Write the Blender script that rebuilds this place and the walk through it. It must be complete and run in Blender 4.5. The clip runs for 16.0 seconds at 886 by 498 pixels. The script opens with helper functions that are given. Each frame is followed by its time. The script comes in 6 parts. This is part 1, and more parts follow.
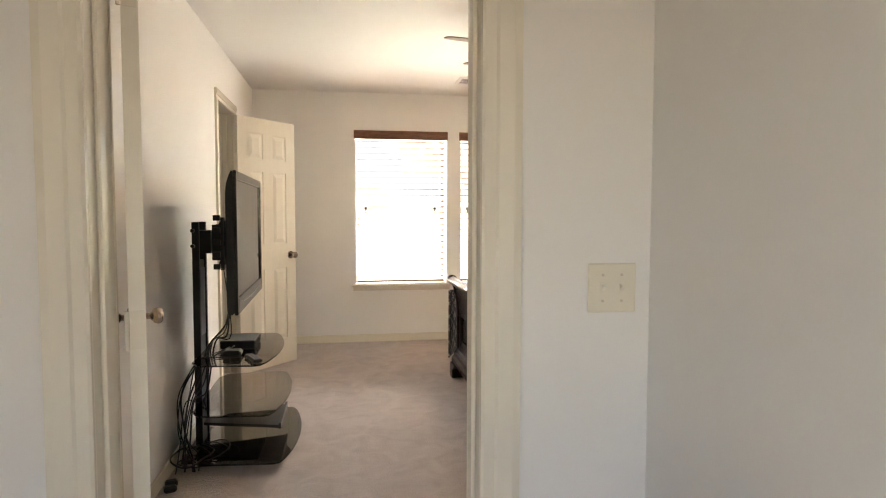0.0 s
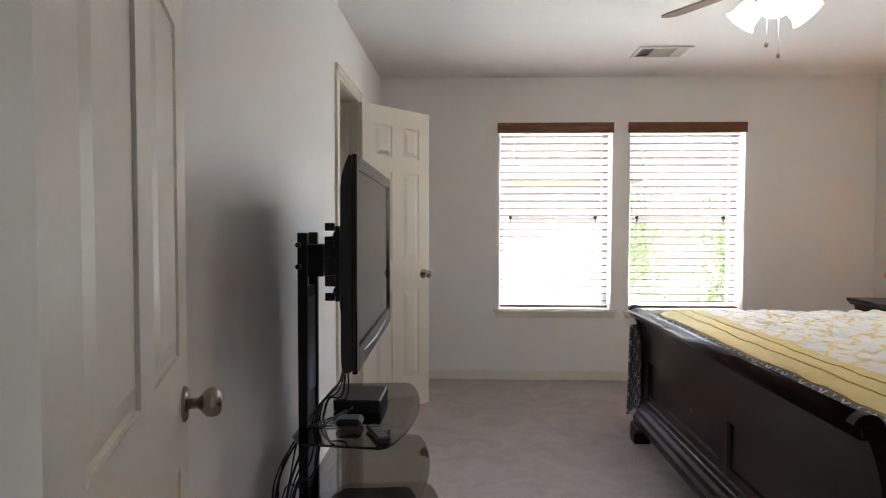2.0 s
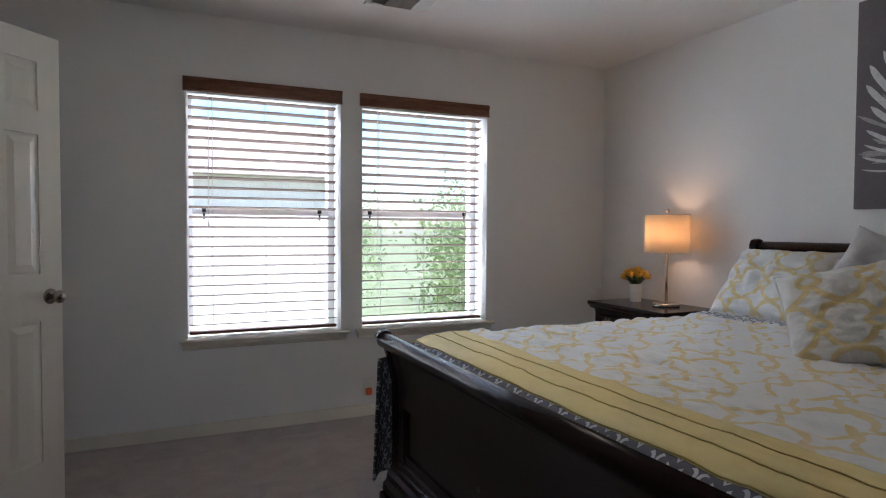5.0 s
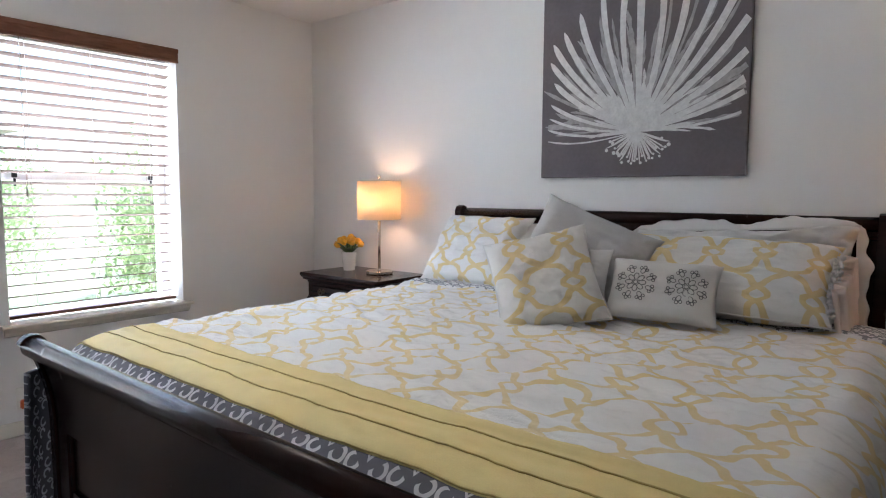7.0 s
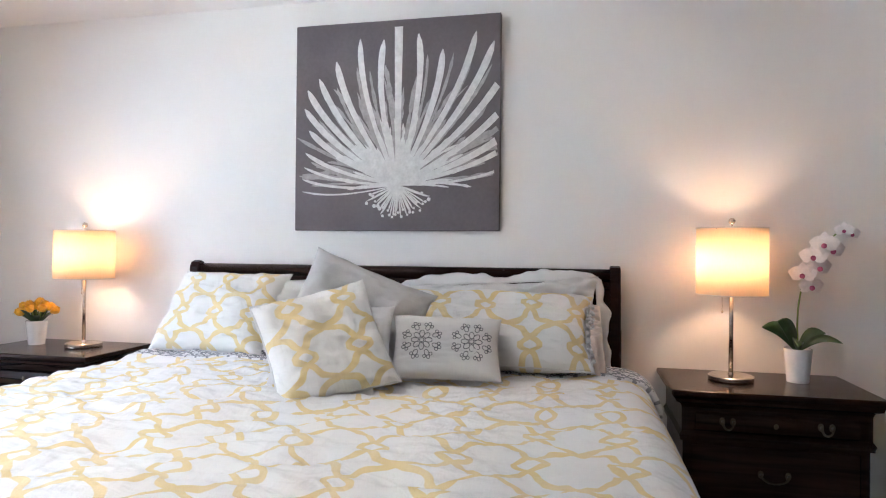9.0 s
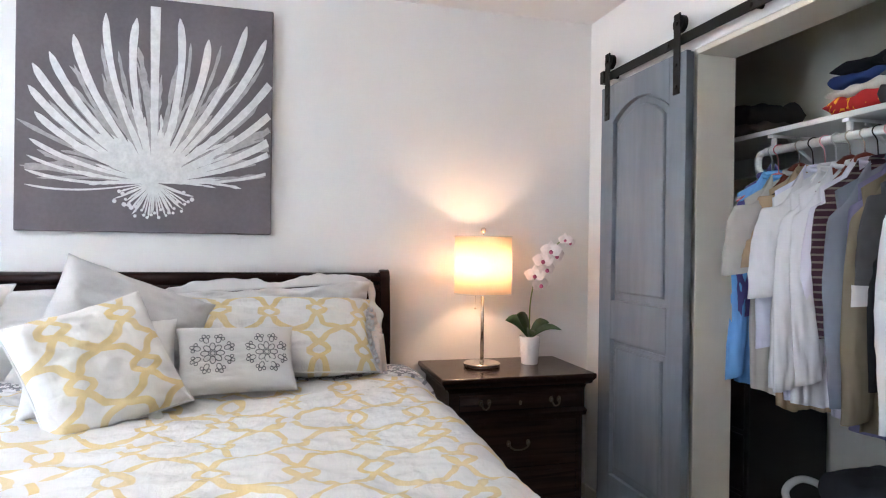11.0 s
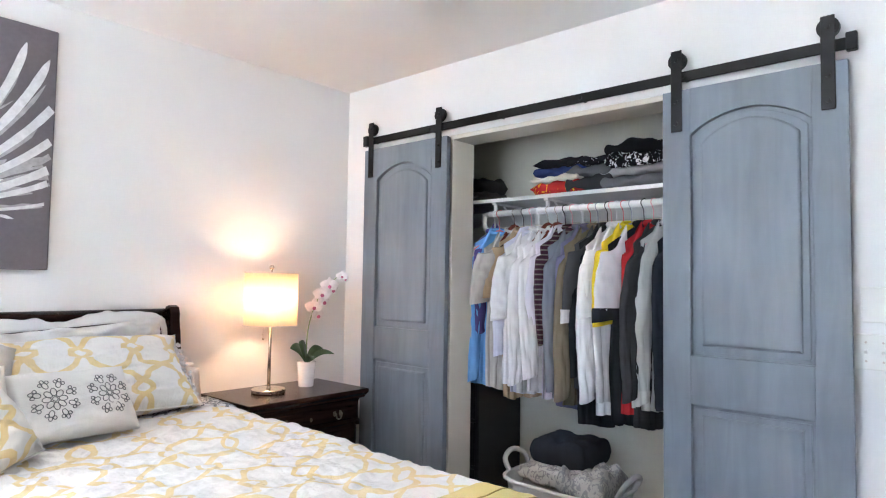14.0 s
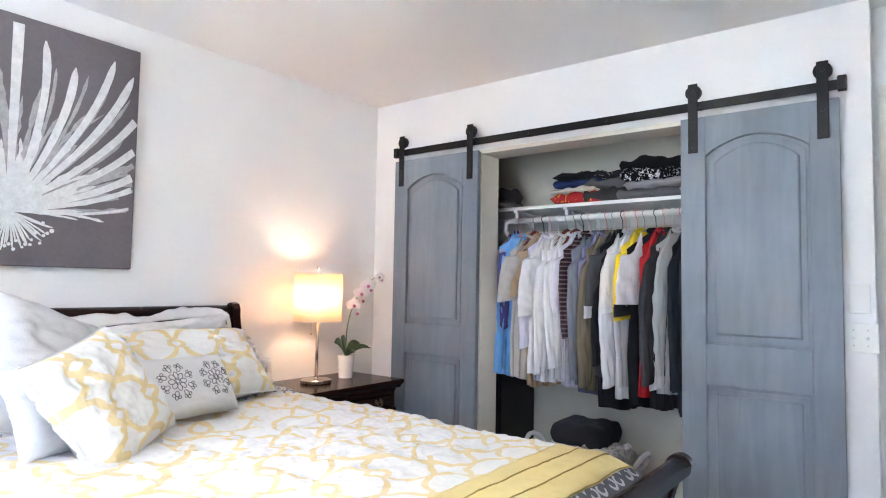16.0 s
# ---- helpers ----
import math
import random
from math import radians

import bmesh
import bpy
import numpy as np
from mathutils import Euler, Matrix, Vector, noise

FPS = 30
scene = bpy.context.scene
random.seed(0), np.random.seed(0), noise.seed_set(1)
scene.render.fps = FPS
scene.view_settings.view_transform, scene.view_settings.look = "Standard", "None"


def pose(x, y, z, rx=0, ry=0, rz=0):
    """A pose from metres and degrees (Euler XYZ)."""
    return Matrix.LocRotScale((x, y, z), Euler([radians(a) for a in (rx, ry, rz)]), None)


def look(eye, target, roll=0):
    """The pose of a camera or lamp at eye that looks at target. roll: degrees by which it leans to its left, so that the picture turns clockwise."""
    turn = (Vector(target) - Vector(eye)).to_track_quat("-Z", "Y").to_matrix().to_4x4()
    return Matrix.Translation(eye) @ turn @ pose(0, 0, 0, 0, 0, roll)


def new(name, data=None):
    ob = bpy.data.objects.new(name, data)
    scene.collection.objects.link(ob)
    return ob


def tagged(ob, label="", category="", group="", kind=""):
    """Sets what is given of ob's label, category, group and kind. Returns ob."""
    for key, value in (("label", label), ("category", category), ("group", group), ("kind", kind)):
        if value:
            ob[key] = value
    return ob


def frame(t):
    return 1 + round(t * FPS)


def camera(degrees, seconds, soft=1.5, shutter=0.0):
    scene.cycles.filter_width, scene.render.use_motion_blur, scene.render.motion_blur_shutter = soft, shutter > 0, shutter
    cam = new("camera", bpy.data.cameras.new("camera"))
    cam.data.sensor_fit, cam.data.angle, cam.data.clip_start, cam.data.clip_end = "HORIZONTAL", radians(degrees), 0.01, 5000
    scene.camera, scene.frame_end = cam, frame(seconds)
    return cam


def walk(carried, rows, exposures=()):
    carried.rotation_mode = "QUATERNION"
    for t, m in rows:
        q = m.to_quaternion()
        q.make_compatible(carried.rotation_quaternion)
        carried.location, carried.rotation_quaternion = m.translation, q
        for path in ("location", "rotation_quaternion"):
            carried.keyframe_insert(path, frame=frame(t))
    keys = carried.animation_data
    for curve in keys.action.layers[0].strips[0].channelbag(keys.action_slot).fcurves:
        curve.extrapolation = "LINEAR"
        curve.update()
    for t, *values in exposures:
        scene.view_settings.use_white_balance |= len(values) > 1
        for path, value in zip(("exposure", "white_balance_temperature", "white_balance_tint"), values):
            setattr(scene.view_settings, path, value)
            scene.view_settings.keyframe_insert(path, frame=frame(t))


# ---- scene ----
cam = camera(71.4, 16.0, soft=1.1)
PATH = [
    (0, (0.396, 0.086, 1.271), (0.71, 2.058, 1.156), 0.1),
    (0.5, (0.348, 0.333, 1.244), (0.471, 2.328, 1.174), 0.3),
    (1, (0.269, 0.645, 1.242), (0.302, 2.644, 1.169), 0.2),
    (1.5, (0.222, 0.879, 1.233), (0.189, 2.878, 1.158), 0.1),
    (2, (0.235, 1.184, 1.251), (0.161, 3.182, 1.176), 0.1),
    (2.5, (0.289, 1.4, 1.264), (0.216, 3.397, 1.182), 0.1),
    (3, (0.322, 1.68, 1.242), (0.284, 3.678, 1.164), 0.1),
    (3.2, (0.35, 1.779, 1.221), (0.348, 3.778, 1.144), 0.1),
    (5.3, (0.403, 2.4, 1.217), (1.365, 4.152, 1.151), 0.3),
    (5.5, (0.42, 2.422, 1.221), (1.464, 4.127, 1.146), 0.3),
    (6, (0.507, 2.502, 1.204), (1.713, 4.089, 1.034), 0.5),
    (6.5, (0.531, 2.571, 1.214), (1.903, 4.017, 1.048), 0.4),
    (7, (0.561, 2.595, 1.239), (2.105, 3.854, 1.059), 0.3),
    (7.5, (0.582, 2.695, 1.277), (2.28, 3.739, 1.114), -0.1),
    (8, (0.641, 2.777, 1.264), (2.453, 3.622, 1.191), 0.3),
    (8.2, (0.665, 2.802, 1.261), (2.517, 3.556, 1.202), 0.2),
    (10.3, (0.614, 3.122, 1.18), (2.61, 3.002, 1.222), 1.0),
    (10.5, (0.608, 3.141, 1.218), (2.595, 2.915, 1.238), 0.8),
    (11, (0.587, 3.253, 1.276), (2.517, 2.727, 1.272), 0.8),
    (11.5, (0.551, 3.342, 1.279), (2.397, 2.572, 1.298), 0.7),
    (12, (0.526, 3.486, 1.337), (2.264, 2.497, 1.355), 1.0),
    (12.5, (0.574, 3.635, 1.318), (2.189, 2.458, 1.382), 0.9),
    (13, (0.586, 3.805, 1.307), (2.084, 2.482, 1.392), 0.9),
    (13.5, (0.578, 3.941, 1.306), (1.969, 2.507, 1.402), 0.9),
    (14, (0.55, 4.077, 1.306), (1.881, 2.586, 1.408), 0.9),
    (14.5, (0.559, 4.22, 1.31), (1.843, 2.69, 1.413), 0.9),
    (15, (0.628, 4.368, 1.3), (1.874, 2.808, 1.41), 1.0),
    (15.5, (0.672, 4.485, 1.294), (1.918, 2.924, 1.406), 0.9),
    (16, (0.639, 4.588, 1.274), (1.867, 3.013, 1.393), 1.0),
]
EXPOSURES = [(0, 3.1, 7900, 14), (1, 2.87, 6900, 13), (2, 2.28, 6200, 12), (3.2, 1.85, 5800, 12), (5.3, 1.2, 5650, 12), (6.5, 1.86, 5600, 12), (8, 2.75, 5550, 12), (10.5, 3.18, 5500, 12), (11.5, 3.45, 5400, 11), (12.5, 3.62, 5380, 10.5), (14.5, 3.66, 5400, 11), (16, 3.6, 5400, 11)]
walk(cam, [(t, look(eye, target, roll)) for t, eye, target, roll in PATH], EXPOSURES)

# ---- light ----
world = bpy.data.worlds.new("sky")
scene.world = world
world.use_nodes = True
wn = world.node_tree.nodes
sky = wn.new("ShaderNodeTexSky")
sky.sky_type, sky.sun_disc = "NISHITA", False
sky.sun_elevation, sky.sun_rotation = radians(52), radians(150)
wn["Background"].inputs["Strength"].default_value = 0.15
world.node_tree.links.new(sky.outputs[0], wn["Background"].inputs["Color"])


def lamp(name, kind, energy, color, m, **sizes):
    data = bpy.data.lights.new(name, kind)
    data.energy, data.color = energy, color
    if "radius" in sizes:
        data.shadow_soft_size = sizes["radius"]
    if "angle" in sizes:
        data.angle = radians(sizes["angle"])
    if "size" in sizes:
        data.shape, data.size, data.size_y = "RECTANGLE", sizes["size"][0], sizes["size"][1]
    ob = new(name, data)
    ob.matrix_world = m
    return ob


SUN_WAY = Vector((math.sin(radians(150)) * math.cos(radians(52)), math.cos(radians(150)) * math.cos(radians(52)), math.sin(radians(52))))
lamp("sun", "SUN", 4.0, (1.0, 0.95, 0.88), look(SUN_WAY * 30, (0, 0, 0)), angle=0.5)
WARM = (1.0, 0.57, 0.29)
BULB_WATTS = 1.15
FAN_WATTS = 0.95
XW_HALL = -0.46
# skylight that falls in through the two windows
for wx in (0.95, 2.0):
    lamp("window_skylight", "AREA", 110, (0.88, 0.95, 1.0), look((wx, 7.5, 2.95), (wx, 6.3, 1.35)), size=(1.3, 1.2))
    lamp("window_ground_light", "AREA", 24, (0.97, 1.0, 0.97), look((wx, 7.5, -0.35), (wx, 6.3, 1.3)), size=(1.3, 1.1))

lamp("hall_end_window_light", "AREA", 0.05, (1.0, 0.91, 0.78), look((0.37, -2.47, 1.45), (0.0, 0, 1.35)), size=(0.9, 0.95))
# added fill lamp, brightens the hall's east wall; no source is known there
lamp("hall_side_fill_light", "AREA", 0.36, (1.0, 0.87, 0.73), look((XW_HALL + 0.02, -0.85, 1.5), (1.1, 0.5, 1.5)), size=(0.8, 0.95))

# ---- materials ----
def tree(name):
    m = bpy.data.materials.new(name)
    m.use_nodes = True
    return m, m.node_tree.nodes, m.node_tree.links, m.node_tree.nodes["Principled BSDF"]


def mth(nt, op, a, b=0.0, c=0.0):
    n = nt.nodes.new("ShaderNodeMath")
    n.operation = op
    for i, v in enumerate((a, b, c)):
        if isinstance(v, (int, float)):
            n.inputs[i].default_value = v
        else:
            nt.links.new(v, n.inputs[i])
    return n.outputs[0]


def blend(nt, fac, a, b, kind="MIX"):
    n = nt.nodes.new("ShaderNodeMix")
    n.data_type, n.blend_type = "RGBA", kind
    for key, v in ((0, fac), (6, a), (7, b)):
        if isinstance(v, (int, float)):
            n.inputs[key].default_value = v
        elif isinstance(v, tuple):
            n.inputs[key].default_value = (*v, 1)
        else:
            nt.links.new(v, n.inputs[key])
    return n.outputs[2]


def fine_noise(nt, scale, detail=3.0, stretch=None, coord="Object", distort=0.0):
    tc = nt.nodes.new("ShaderNodeTexCoord")
    src = tc.outputs[coord]
    if stretch:
        mp = nt.nodes.new("ShaderNodeMapping")
        mp.inputs["Scale"].default_value = stretch
        nt.links.new(src, mp.inputs[0])
        src = mp.outputs[0]
    n = nt.nodes.new("ShaderNodeTexNoise")
    n.inputs["Scale"].default_value, n.inputs["Detail"].default_value = scale, detail
    n.inputs["Distortion"].default_value = distort
    nt.links.new(src, n.inputs["Vector"])
    return n.outputs["Fac"]


def ramp(nt, fac, lo, hi):
    n = nt.nodes.new("ShaderNodeMapRange")
    n.inputs[1].default_value, n.inputs[2].default_value = lo, hi
    nt.links.new(fac, n.inputs[0])
    return n.outputs[0]


def bump(nt, b, height, strength=0.3, dist=0.01):
    n = nt.nodes.new("ShaderNodeBump")
    n.inputs["Strength"].default_value, n.inputs["Distance"].default_value = strength, dist
    nt.links.new(height, n.inputs["Height"])
    nt.links.new(n.outputs[0], b.inputs["Normal"])


def plain(name, color, rough=0.5, metal=0.0, vary=0.08, scale=6.0, grain=80.0, relief=0.1, depth=0.002, stretch=None, coat=0.0, spec=0.5):
    """Paint, plastic, metal or cloth: colour that varies at two scales, with fine relief."""
    m, nodes, links, b = tree(name)
    nt = m.node_tree
    big, small = fine_noise(nt, scale, 4, stretch), fine_noise(nt, grain, 2, stretch)
    k = mth(nt, "ADD", mth(nt, "MULTIPLY", big, 0.65), mth(nt, "MULTIPLY", small, 0.35))
    dark, light = tuple(c * (1 - vary) for c in color), tuple(min(1, c * (1 + vary)) for c in color)
    links.new(blend(nt, ramp(nt, k, 0.3, 0.7), dark, light), b.inputs["Base Color"])
    links.new(mth(nt, "ADD", mth(nt, "MULTIPLY", big, 0.16 * min(1, rough * 2)), rough - 0.08 * min(1, rough * 2)), b.inputs["Roughness"])
    b.inputs["Metallic"].default_value, b.inputs["Coat Weight"].default_value = metal, coat
    b.inputs["Specular IOR Level"].default_value = spec
    if relief:
        bump(nt, b, small, relief, depth)
    return m


def glow(name, color, strength):
    m, nodes, links, b = tree(name)
    b.inputs["Base Color"].default_value = (*color, 1)
    b.inputs["Emission Color"].default_value = (*color, 1)
    b.inputs["Emission Strength"].default_value = strength
    return m


def carpet_material():
    m, nodes, links, b = tree("carpet")
    nt = m.node_tree
    tread, pile = fine_noise(nt, 5.5, 6, None, "Object", 1.2), fine_noise(nt, 220, 2)
    tuft = fine_noise(nt, 60, 3)
    k = mth(nt, "ADD", mth(nt, "MULTIPLY", ramp(nt, tread, 0.35, 0.65), 0.55), mth(nt, "MULTIPLY", tuft, 0.45))
    links.new(blend(nt, k, (0.335, 0.28, 0.268), (0.53, 0.46, 0.44)), b.inputs["Base Color"])
    b.inputs["Roughness"].default_value = 0.95
    b.inputs["Sheen Weight"].default_value = 0.3
    bump(nt, b, mth(nt, "ADD", pile, mth(nt, "MULTIPLY", tuft, 1.5)), 0.8, 0.012)
    return m


def wood_stain():
    """Grey-blue stain on knotty pine, grain running up."""
    m, nodes, links, b = tree("grey_stained_pine")
    nt = m.node_tree
    grain = fine_noise(nt, 5, 5, (4, 4, 0.45), "Object", 0.9)
    cloud = fine_noise(nt, 3.0, 4, (1, 1, 0.6))
    k = mth(nt, "ADD", mth(nt, "MULTIPLY", grain, 0.4), mth(nt, "MULTIPLY", cloud, 0.7))
    col = blend(nt, ramp(nt, k, 0.25, 0.9), (0.125, 0.147, 0.178), (0.262, 0.302, 0.352))
    v = nodes.new("ShaderNodeTexVoronoi")
    v.inputs["Scale"].default_value = 2.1
    tc = nodes.new("ShaderNodeTexCoord")
    mp = nodes.new("ShaderNodeMapping")
    mp.inputs["Scale"].default_value = (1.2, 0.2, 0.7)
    links.new(tc.outputs["Object"], mp.inputs[0])
    links.new(mp.outputs[0], v.inputs["Vector"])
    knot = mth(nt, "LESS_THAN", v.outputs["Distance"], 0.045)
    links.new(blend(nt, mth(nt, "MULTIPLY", knot, 0.6), col, (0.06, 0.06, 0.065)), b.inputs["Base Color"])
    b.inputs["Roughness"].default_value = 0.5
    bump(nt, b, grain, 0.2, 0.003)
    return m


def dark_wood(name, lo, hi, rough=0.22):
    m, nodes, links, b = tree(name)
    nt = m.node_tree
    grain = fine_noise(nt, 8, 6, (1, 0.35, 6), "Object", 0.6)
    links.new(blend(nt, ramp(nt, grain, 0.3, 0.7), lo, hi), b.inputs["Base Color"])
    links.new(mth(nt, "ADD", mth(nt, "MULTIPLY", fine_noise(nt, 14, 4), 0.06), rough - 0.03), b.inputs["Roughness"])
    b.inputs["Coat Weight"].default_value = 0.02
    b.inputs["Specular IOR Level"].default_value = 0.17
    b.inputs["Coat Roughness"].default_value = 0.15
    bump(nt, b, grain, 0.05, 0.002)
    return m


def uv_pair(nt, warp=0.0, wscale=9.0):
    uv = nt.nodes.new("ShaderNodeUVMap")
    uv.uv_map = "UVMap"
    sep = nt.nodes.new("ShaderNodeSeparateXYZ")
    nt.links.new(uv.outputs[0], sep.inputs[0])
    if not warp:
        return sep.outputs[0], sep.outputs[1]
    n = nt.nodes.new("ShaderNodeTexNoise")
    n.inputs["Scale"].default_value = wscale
    n.inputs["Detail"].default_value = 2
    nt.links.new(uv.outputs[0], n.inputs["Vector"])
    s2 = nt.nodes.new("ShaderNodeSeparateXYZ")
    nt.links.new(n.outputs["Color"], s2.inputs[0])
    a = mth(nt, "ADD", sep.outputs[0], mth(nt, "MULTIPLY", mth(nt, "SUBTRACT", s2.outputs[0], 0.5), warp))
    b = mth(nt, "ADD", sep.outputs[1], mth(nt, "MULTIPLY", mth(nt, "SUBTRACT", s2.outputs[1], 0.5), warp))
    return a, b


def trellis_cloth(name, period, length, width, ground=(0.75, 0.745, 0.735), ink=(0.70, 0.55, 0.22), warp=0.03, upright=False):
    """White cotton printed with chained links in soft yellow."""
    m, nodes, links, b = tree(name)
    nt = m.node_tree
    u, v = uv_pair(nt, warp, 7.0)
    if upright:
        u, v = v, u
    ph = mth(nt, "MULTIPLY", u, 2 * math.pi / length)
    ph5 = mth(nt, "MULTIPLY", ph, 5.0)
    shoulder, reach = 0.10, period * 0.62
    wave = mth(nt, "ADD", mth(nt, "SINE", ph), mth(nt, "MULTIPLY", mth(nt, "SINE", ph5), shoulder))
    slope = mth(nt, "ADD", mth(nt, "COSINE", ph), mth(nt, "MULTIPLY", mth(nt, "COSINE", ph5), shoulder * 5))
    slope = mth(nt, "MULTIPLY", slope, reach * 2 * math.pi / length)
    steep = mth(nt, "SQRT", mth(nt, "ADD", mth(nt, "MULTIPLY", slope, slope), 1.0))
    off = mth(nt, "MULTIPLY", wave, reach)
    near = None
    for sign in (1, -1):
        d = mth(nt, "DIVIDE", mth(nt, "ADD", v, mth(nt, "MULTIPLY", off, sign)), period)
        d = mth(nt, "ABSOLUTE", mth(nt, "SUBTRACT", mth(nt, "FRACT", d), 0.5))
        near = d if near is None else mth(nt, "MINIMUM", near, d)
    near = mth(nt, "DIVIDE", mth(nt, "MULTIPLY", near, period), steep)
    n = nt.nodes.new("ShaderNodeMapRange")
    n.inputs[1].default_value, n.inputs[2].default_value = width / 2 * 1.12, width / 2 * 0.88
    links.new(near, n.inputs[0])
    fade = mth(nt, "ADD", mth(nt, "MULTIPLY", fine_noise(nt, 12, 3), 0.5), 0.55)
    weave = fine_noise(nt, 500, 1)
    links.new(blend(nt, mth(nt, "MULTIPLY", n.outputs[0], fade), ground, ink), b.inputs["Base Color"])
    b.inputs["Roughness"].default_value = 0.9
    b.inputs["Sheen Weight"].default_value = 0.15
    bump(nt, b, mth(nt, "ADD", weave, mth(nt, "ADD", mth(nt, "MULTIPLY", fine_noise(nt, 22, 5, (1, 2.2, 1)), 4.0), mth(nt, "MULTIPLY", fine_noise(nt, 9, 4, (2.2, 1, 1), "Object", 1.2), 7.0))), 0.3, 0.007)
    return m


def scroll_cloth(name, ground, ink, period, width):
    """Grey cloth printed with rows of paired curls and little diamonds."""
    m, nodes, links, b = tree(name)
    nt = m.node_tree
    u, v = uv_pair(nt, 0.012, 14.0)
    ink_fac = None
    for shift, diamond in ((0.0, False), (0.5, True)):
        px = mth(nt, "ABSOLUTE", mth(nt, "SUBTRACT", mth(nt, "FRACT", mth(nt, "ADD", mth(nt, "DIVIDE", v, period), shift)), 0.5))
        py = mth(nt, "SUBTRACT", mth(nt, "FRACT", mth(nt, "ADD", mth(nt, "DIVIDE", u, period * 0.8), shift)), 0.5)
        cx = mth(nt, "SUBTRACT", px, 0.2)
        rr = mth(nt, "SQRT", mth(nt, "ADD", mth(nt, "MULTIPLY", cx, cx), mth(nt, "MULTIPLY", py, py)))
        curl = mth(nt, "LESS_THAN", mth(nt, "ABSOLUTE", mth(nt, "SUBTRACT", rr, 0.15)), width)
        gap = mth(nt, "LESS_THAN", mth(nt, "ADD", py, mth(nt, "MULTIPLY", cx, 0.8)), 0.11)
        mark = mth(nt, "MULTIPLY", curl, gap)
        if diamond:
            dist = mth(nt, "ADD", mth(nt, "MULTIPLY", px, 1.7), mth(nt, "ABSOLUTE", mth(nt, "ADD", py, 0.28)))
            mark = mth(nt, "MAXIMUM", mark, mth(nt, "LESS_THAN", mth(nt, "ABSOLUTE", mth(nt, "SUBTRACT", dist, 0.13)), width * 1.1))
        ink_fac = mark if ink_fac is None else mth(nt, "MAXIMUM", ink_fac, mark)
    wear = mth(nt, "ADD", mth(nt, "MULTIPLY", fine_noise(nt, 40, 3), 0.5), 0.55)
    links.new(blend(nt, mth(nt, "MULTIPLY", ink_fac, wear), ground, ink), b.inputs["Base Color"])
    b.inputs["Roughness"].default_value = 0.9
    bump(nt, b, fine_noise(nt, 30, 4), 0.4, 0.005)
    return m


def glass_material(name, tint=(1, 1, 1), rough=0.0):
    m, nodes, links, b = tree(name)
    b.inputs["Base Color"].default_value = (*tint, 1)
    b.inputs["Transmission Weight"].default_value = 1.0
    b.inputs["Roughness"].default_value = rough
    b.inputs["IOR"].default_value = 1.45
    return m


def shade_cloth():
    """Linen lampshade that lets the bulb's light through."""
    m, nodes, links, b = tree("linen_shade")
    nt = m.node_tree
    tr = nodes.new("ShaderNodeBsdfTranslucent")
    weave = fine_noise(nt, 160, 2, (1, 1, 0.4))
    links.new(blend(nt, weave, (0.84, 0.70, 0.52), (0.95, 0.83, 0.66)), tr.inputs["Color"])
    b.inputs["Base Color"].default_value = (0.66, 0.56, 0.44, 1)
    b.inputs["Roughness"].default_value = 0.9
    mx = nodes.new("ShaderNodeMixShader")
    mx.inputs[0].default_value = 0.68
    links.new(b.outputs[0], mx.inputs[1])
    links.new(tr.outputs[0], mx.inputs[2])
    links.new(mx.outputs[0], nodes["Material Output"].inputs["Surface"])
    return m


def leaf_material(name, lo, hi):
    m, nodes, links, b = tree(name)
    nt = m.node_tree
    geo = nodes.new("ShaderNodeNewGeometry")
    links.new(blend(nt, geo.outputs["Random Per Island"], lo, hi), b.inputs["Base Color"])
    b.inputs["Roughness"].default_value = 0.55
    tr = nodes.new("ShaderNodeBsdfTranslucent")
    links.new(blend(nt, geo.outputs["Random Per Island"], tuple(c * 1.5 for c in lo), tuple(c * 1.5 for c in hi)), tr.inputs["Color"])
    mx = nodes.new("ShaderNodeMixShader")
    mx.inputs[0].default_value = 0.5
    links.new(b.outputs[0], mx.inputs[1])
    links.new(tr.outputs[0], mx.inputs[2])
    links.new(mx.outputs[0], nodes["Material Output"].inputs["Surface"])
    return m


M_WALL = plain("wall_paint", (0.80, 0.79, 0.775), 0.5, vary=0.02, scale=1.5, grain=130, relief=0.12, depth=0.0015)
M_CEIL = plain("ceiling_paint", (0.79, 0.78, 0.765), 0.7, vary=0.02, scale=1.5, grain=90, relief=0.25, depth=0.003)
M_TRIM = plain("cream_trim_paint", (0.78, 0.735, 0.64), 0.25, vary=0.015, relief=0)
M_DOORWHITE = plain("door_paint", (0.79, 0.75, 0.66), 0.32, vary=0.03, relief=0.05, stretch=(3, 3, 0.4))
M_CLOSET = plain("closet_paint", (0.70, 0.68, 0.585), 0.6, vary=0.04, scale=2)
M_CARPET = carpet_material()
M_VINYL = plain("white_vinyl", (0.8, 0.8, 0.8), 0.35, vary=0.02)
M_GLASS = glass_material("window_glass")
M_SLAT = plain("blind_slat_wood", (0.17, 0.122, 0.10), 0.85, vary=0.12, stretch=(0.6, 8, 8), spec=0.1)
M_VALANCE = dark_wood("valance_wood", (0.13, 0.055, 0.03), (0.22, 0.10, 0.06), 0.35)
M_CORD = plain("cord", (0.6, 0.52, 0.46), 0.8)
M_ESPRESSO = dark_wood("espresso_wood", (0.013, 0.0055, 0.0045), (0.021, 0.0085, 0.007), 0.26)
M_STAND = dark_wood("nightstand_wood", (0.010, 0.006, 0.005), (0.03, 0.015, 0.012), 0.22)
M_PINE = wood_stain()
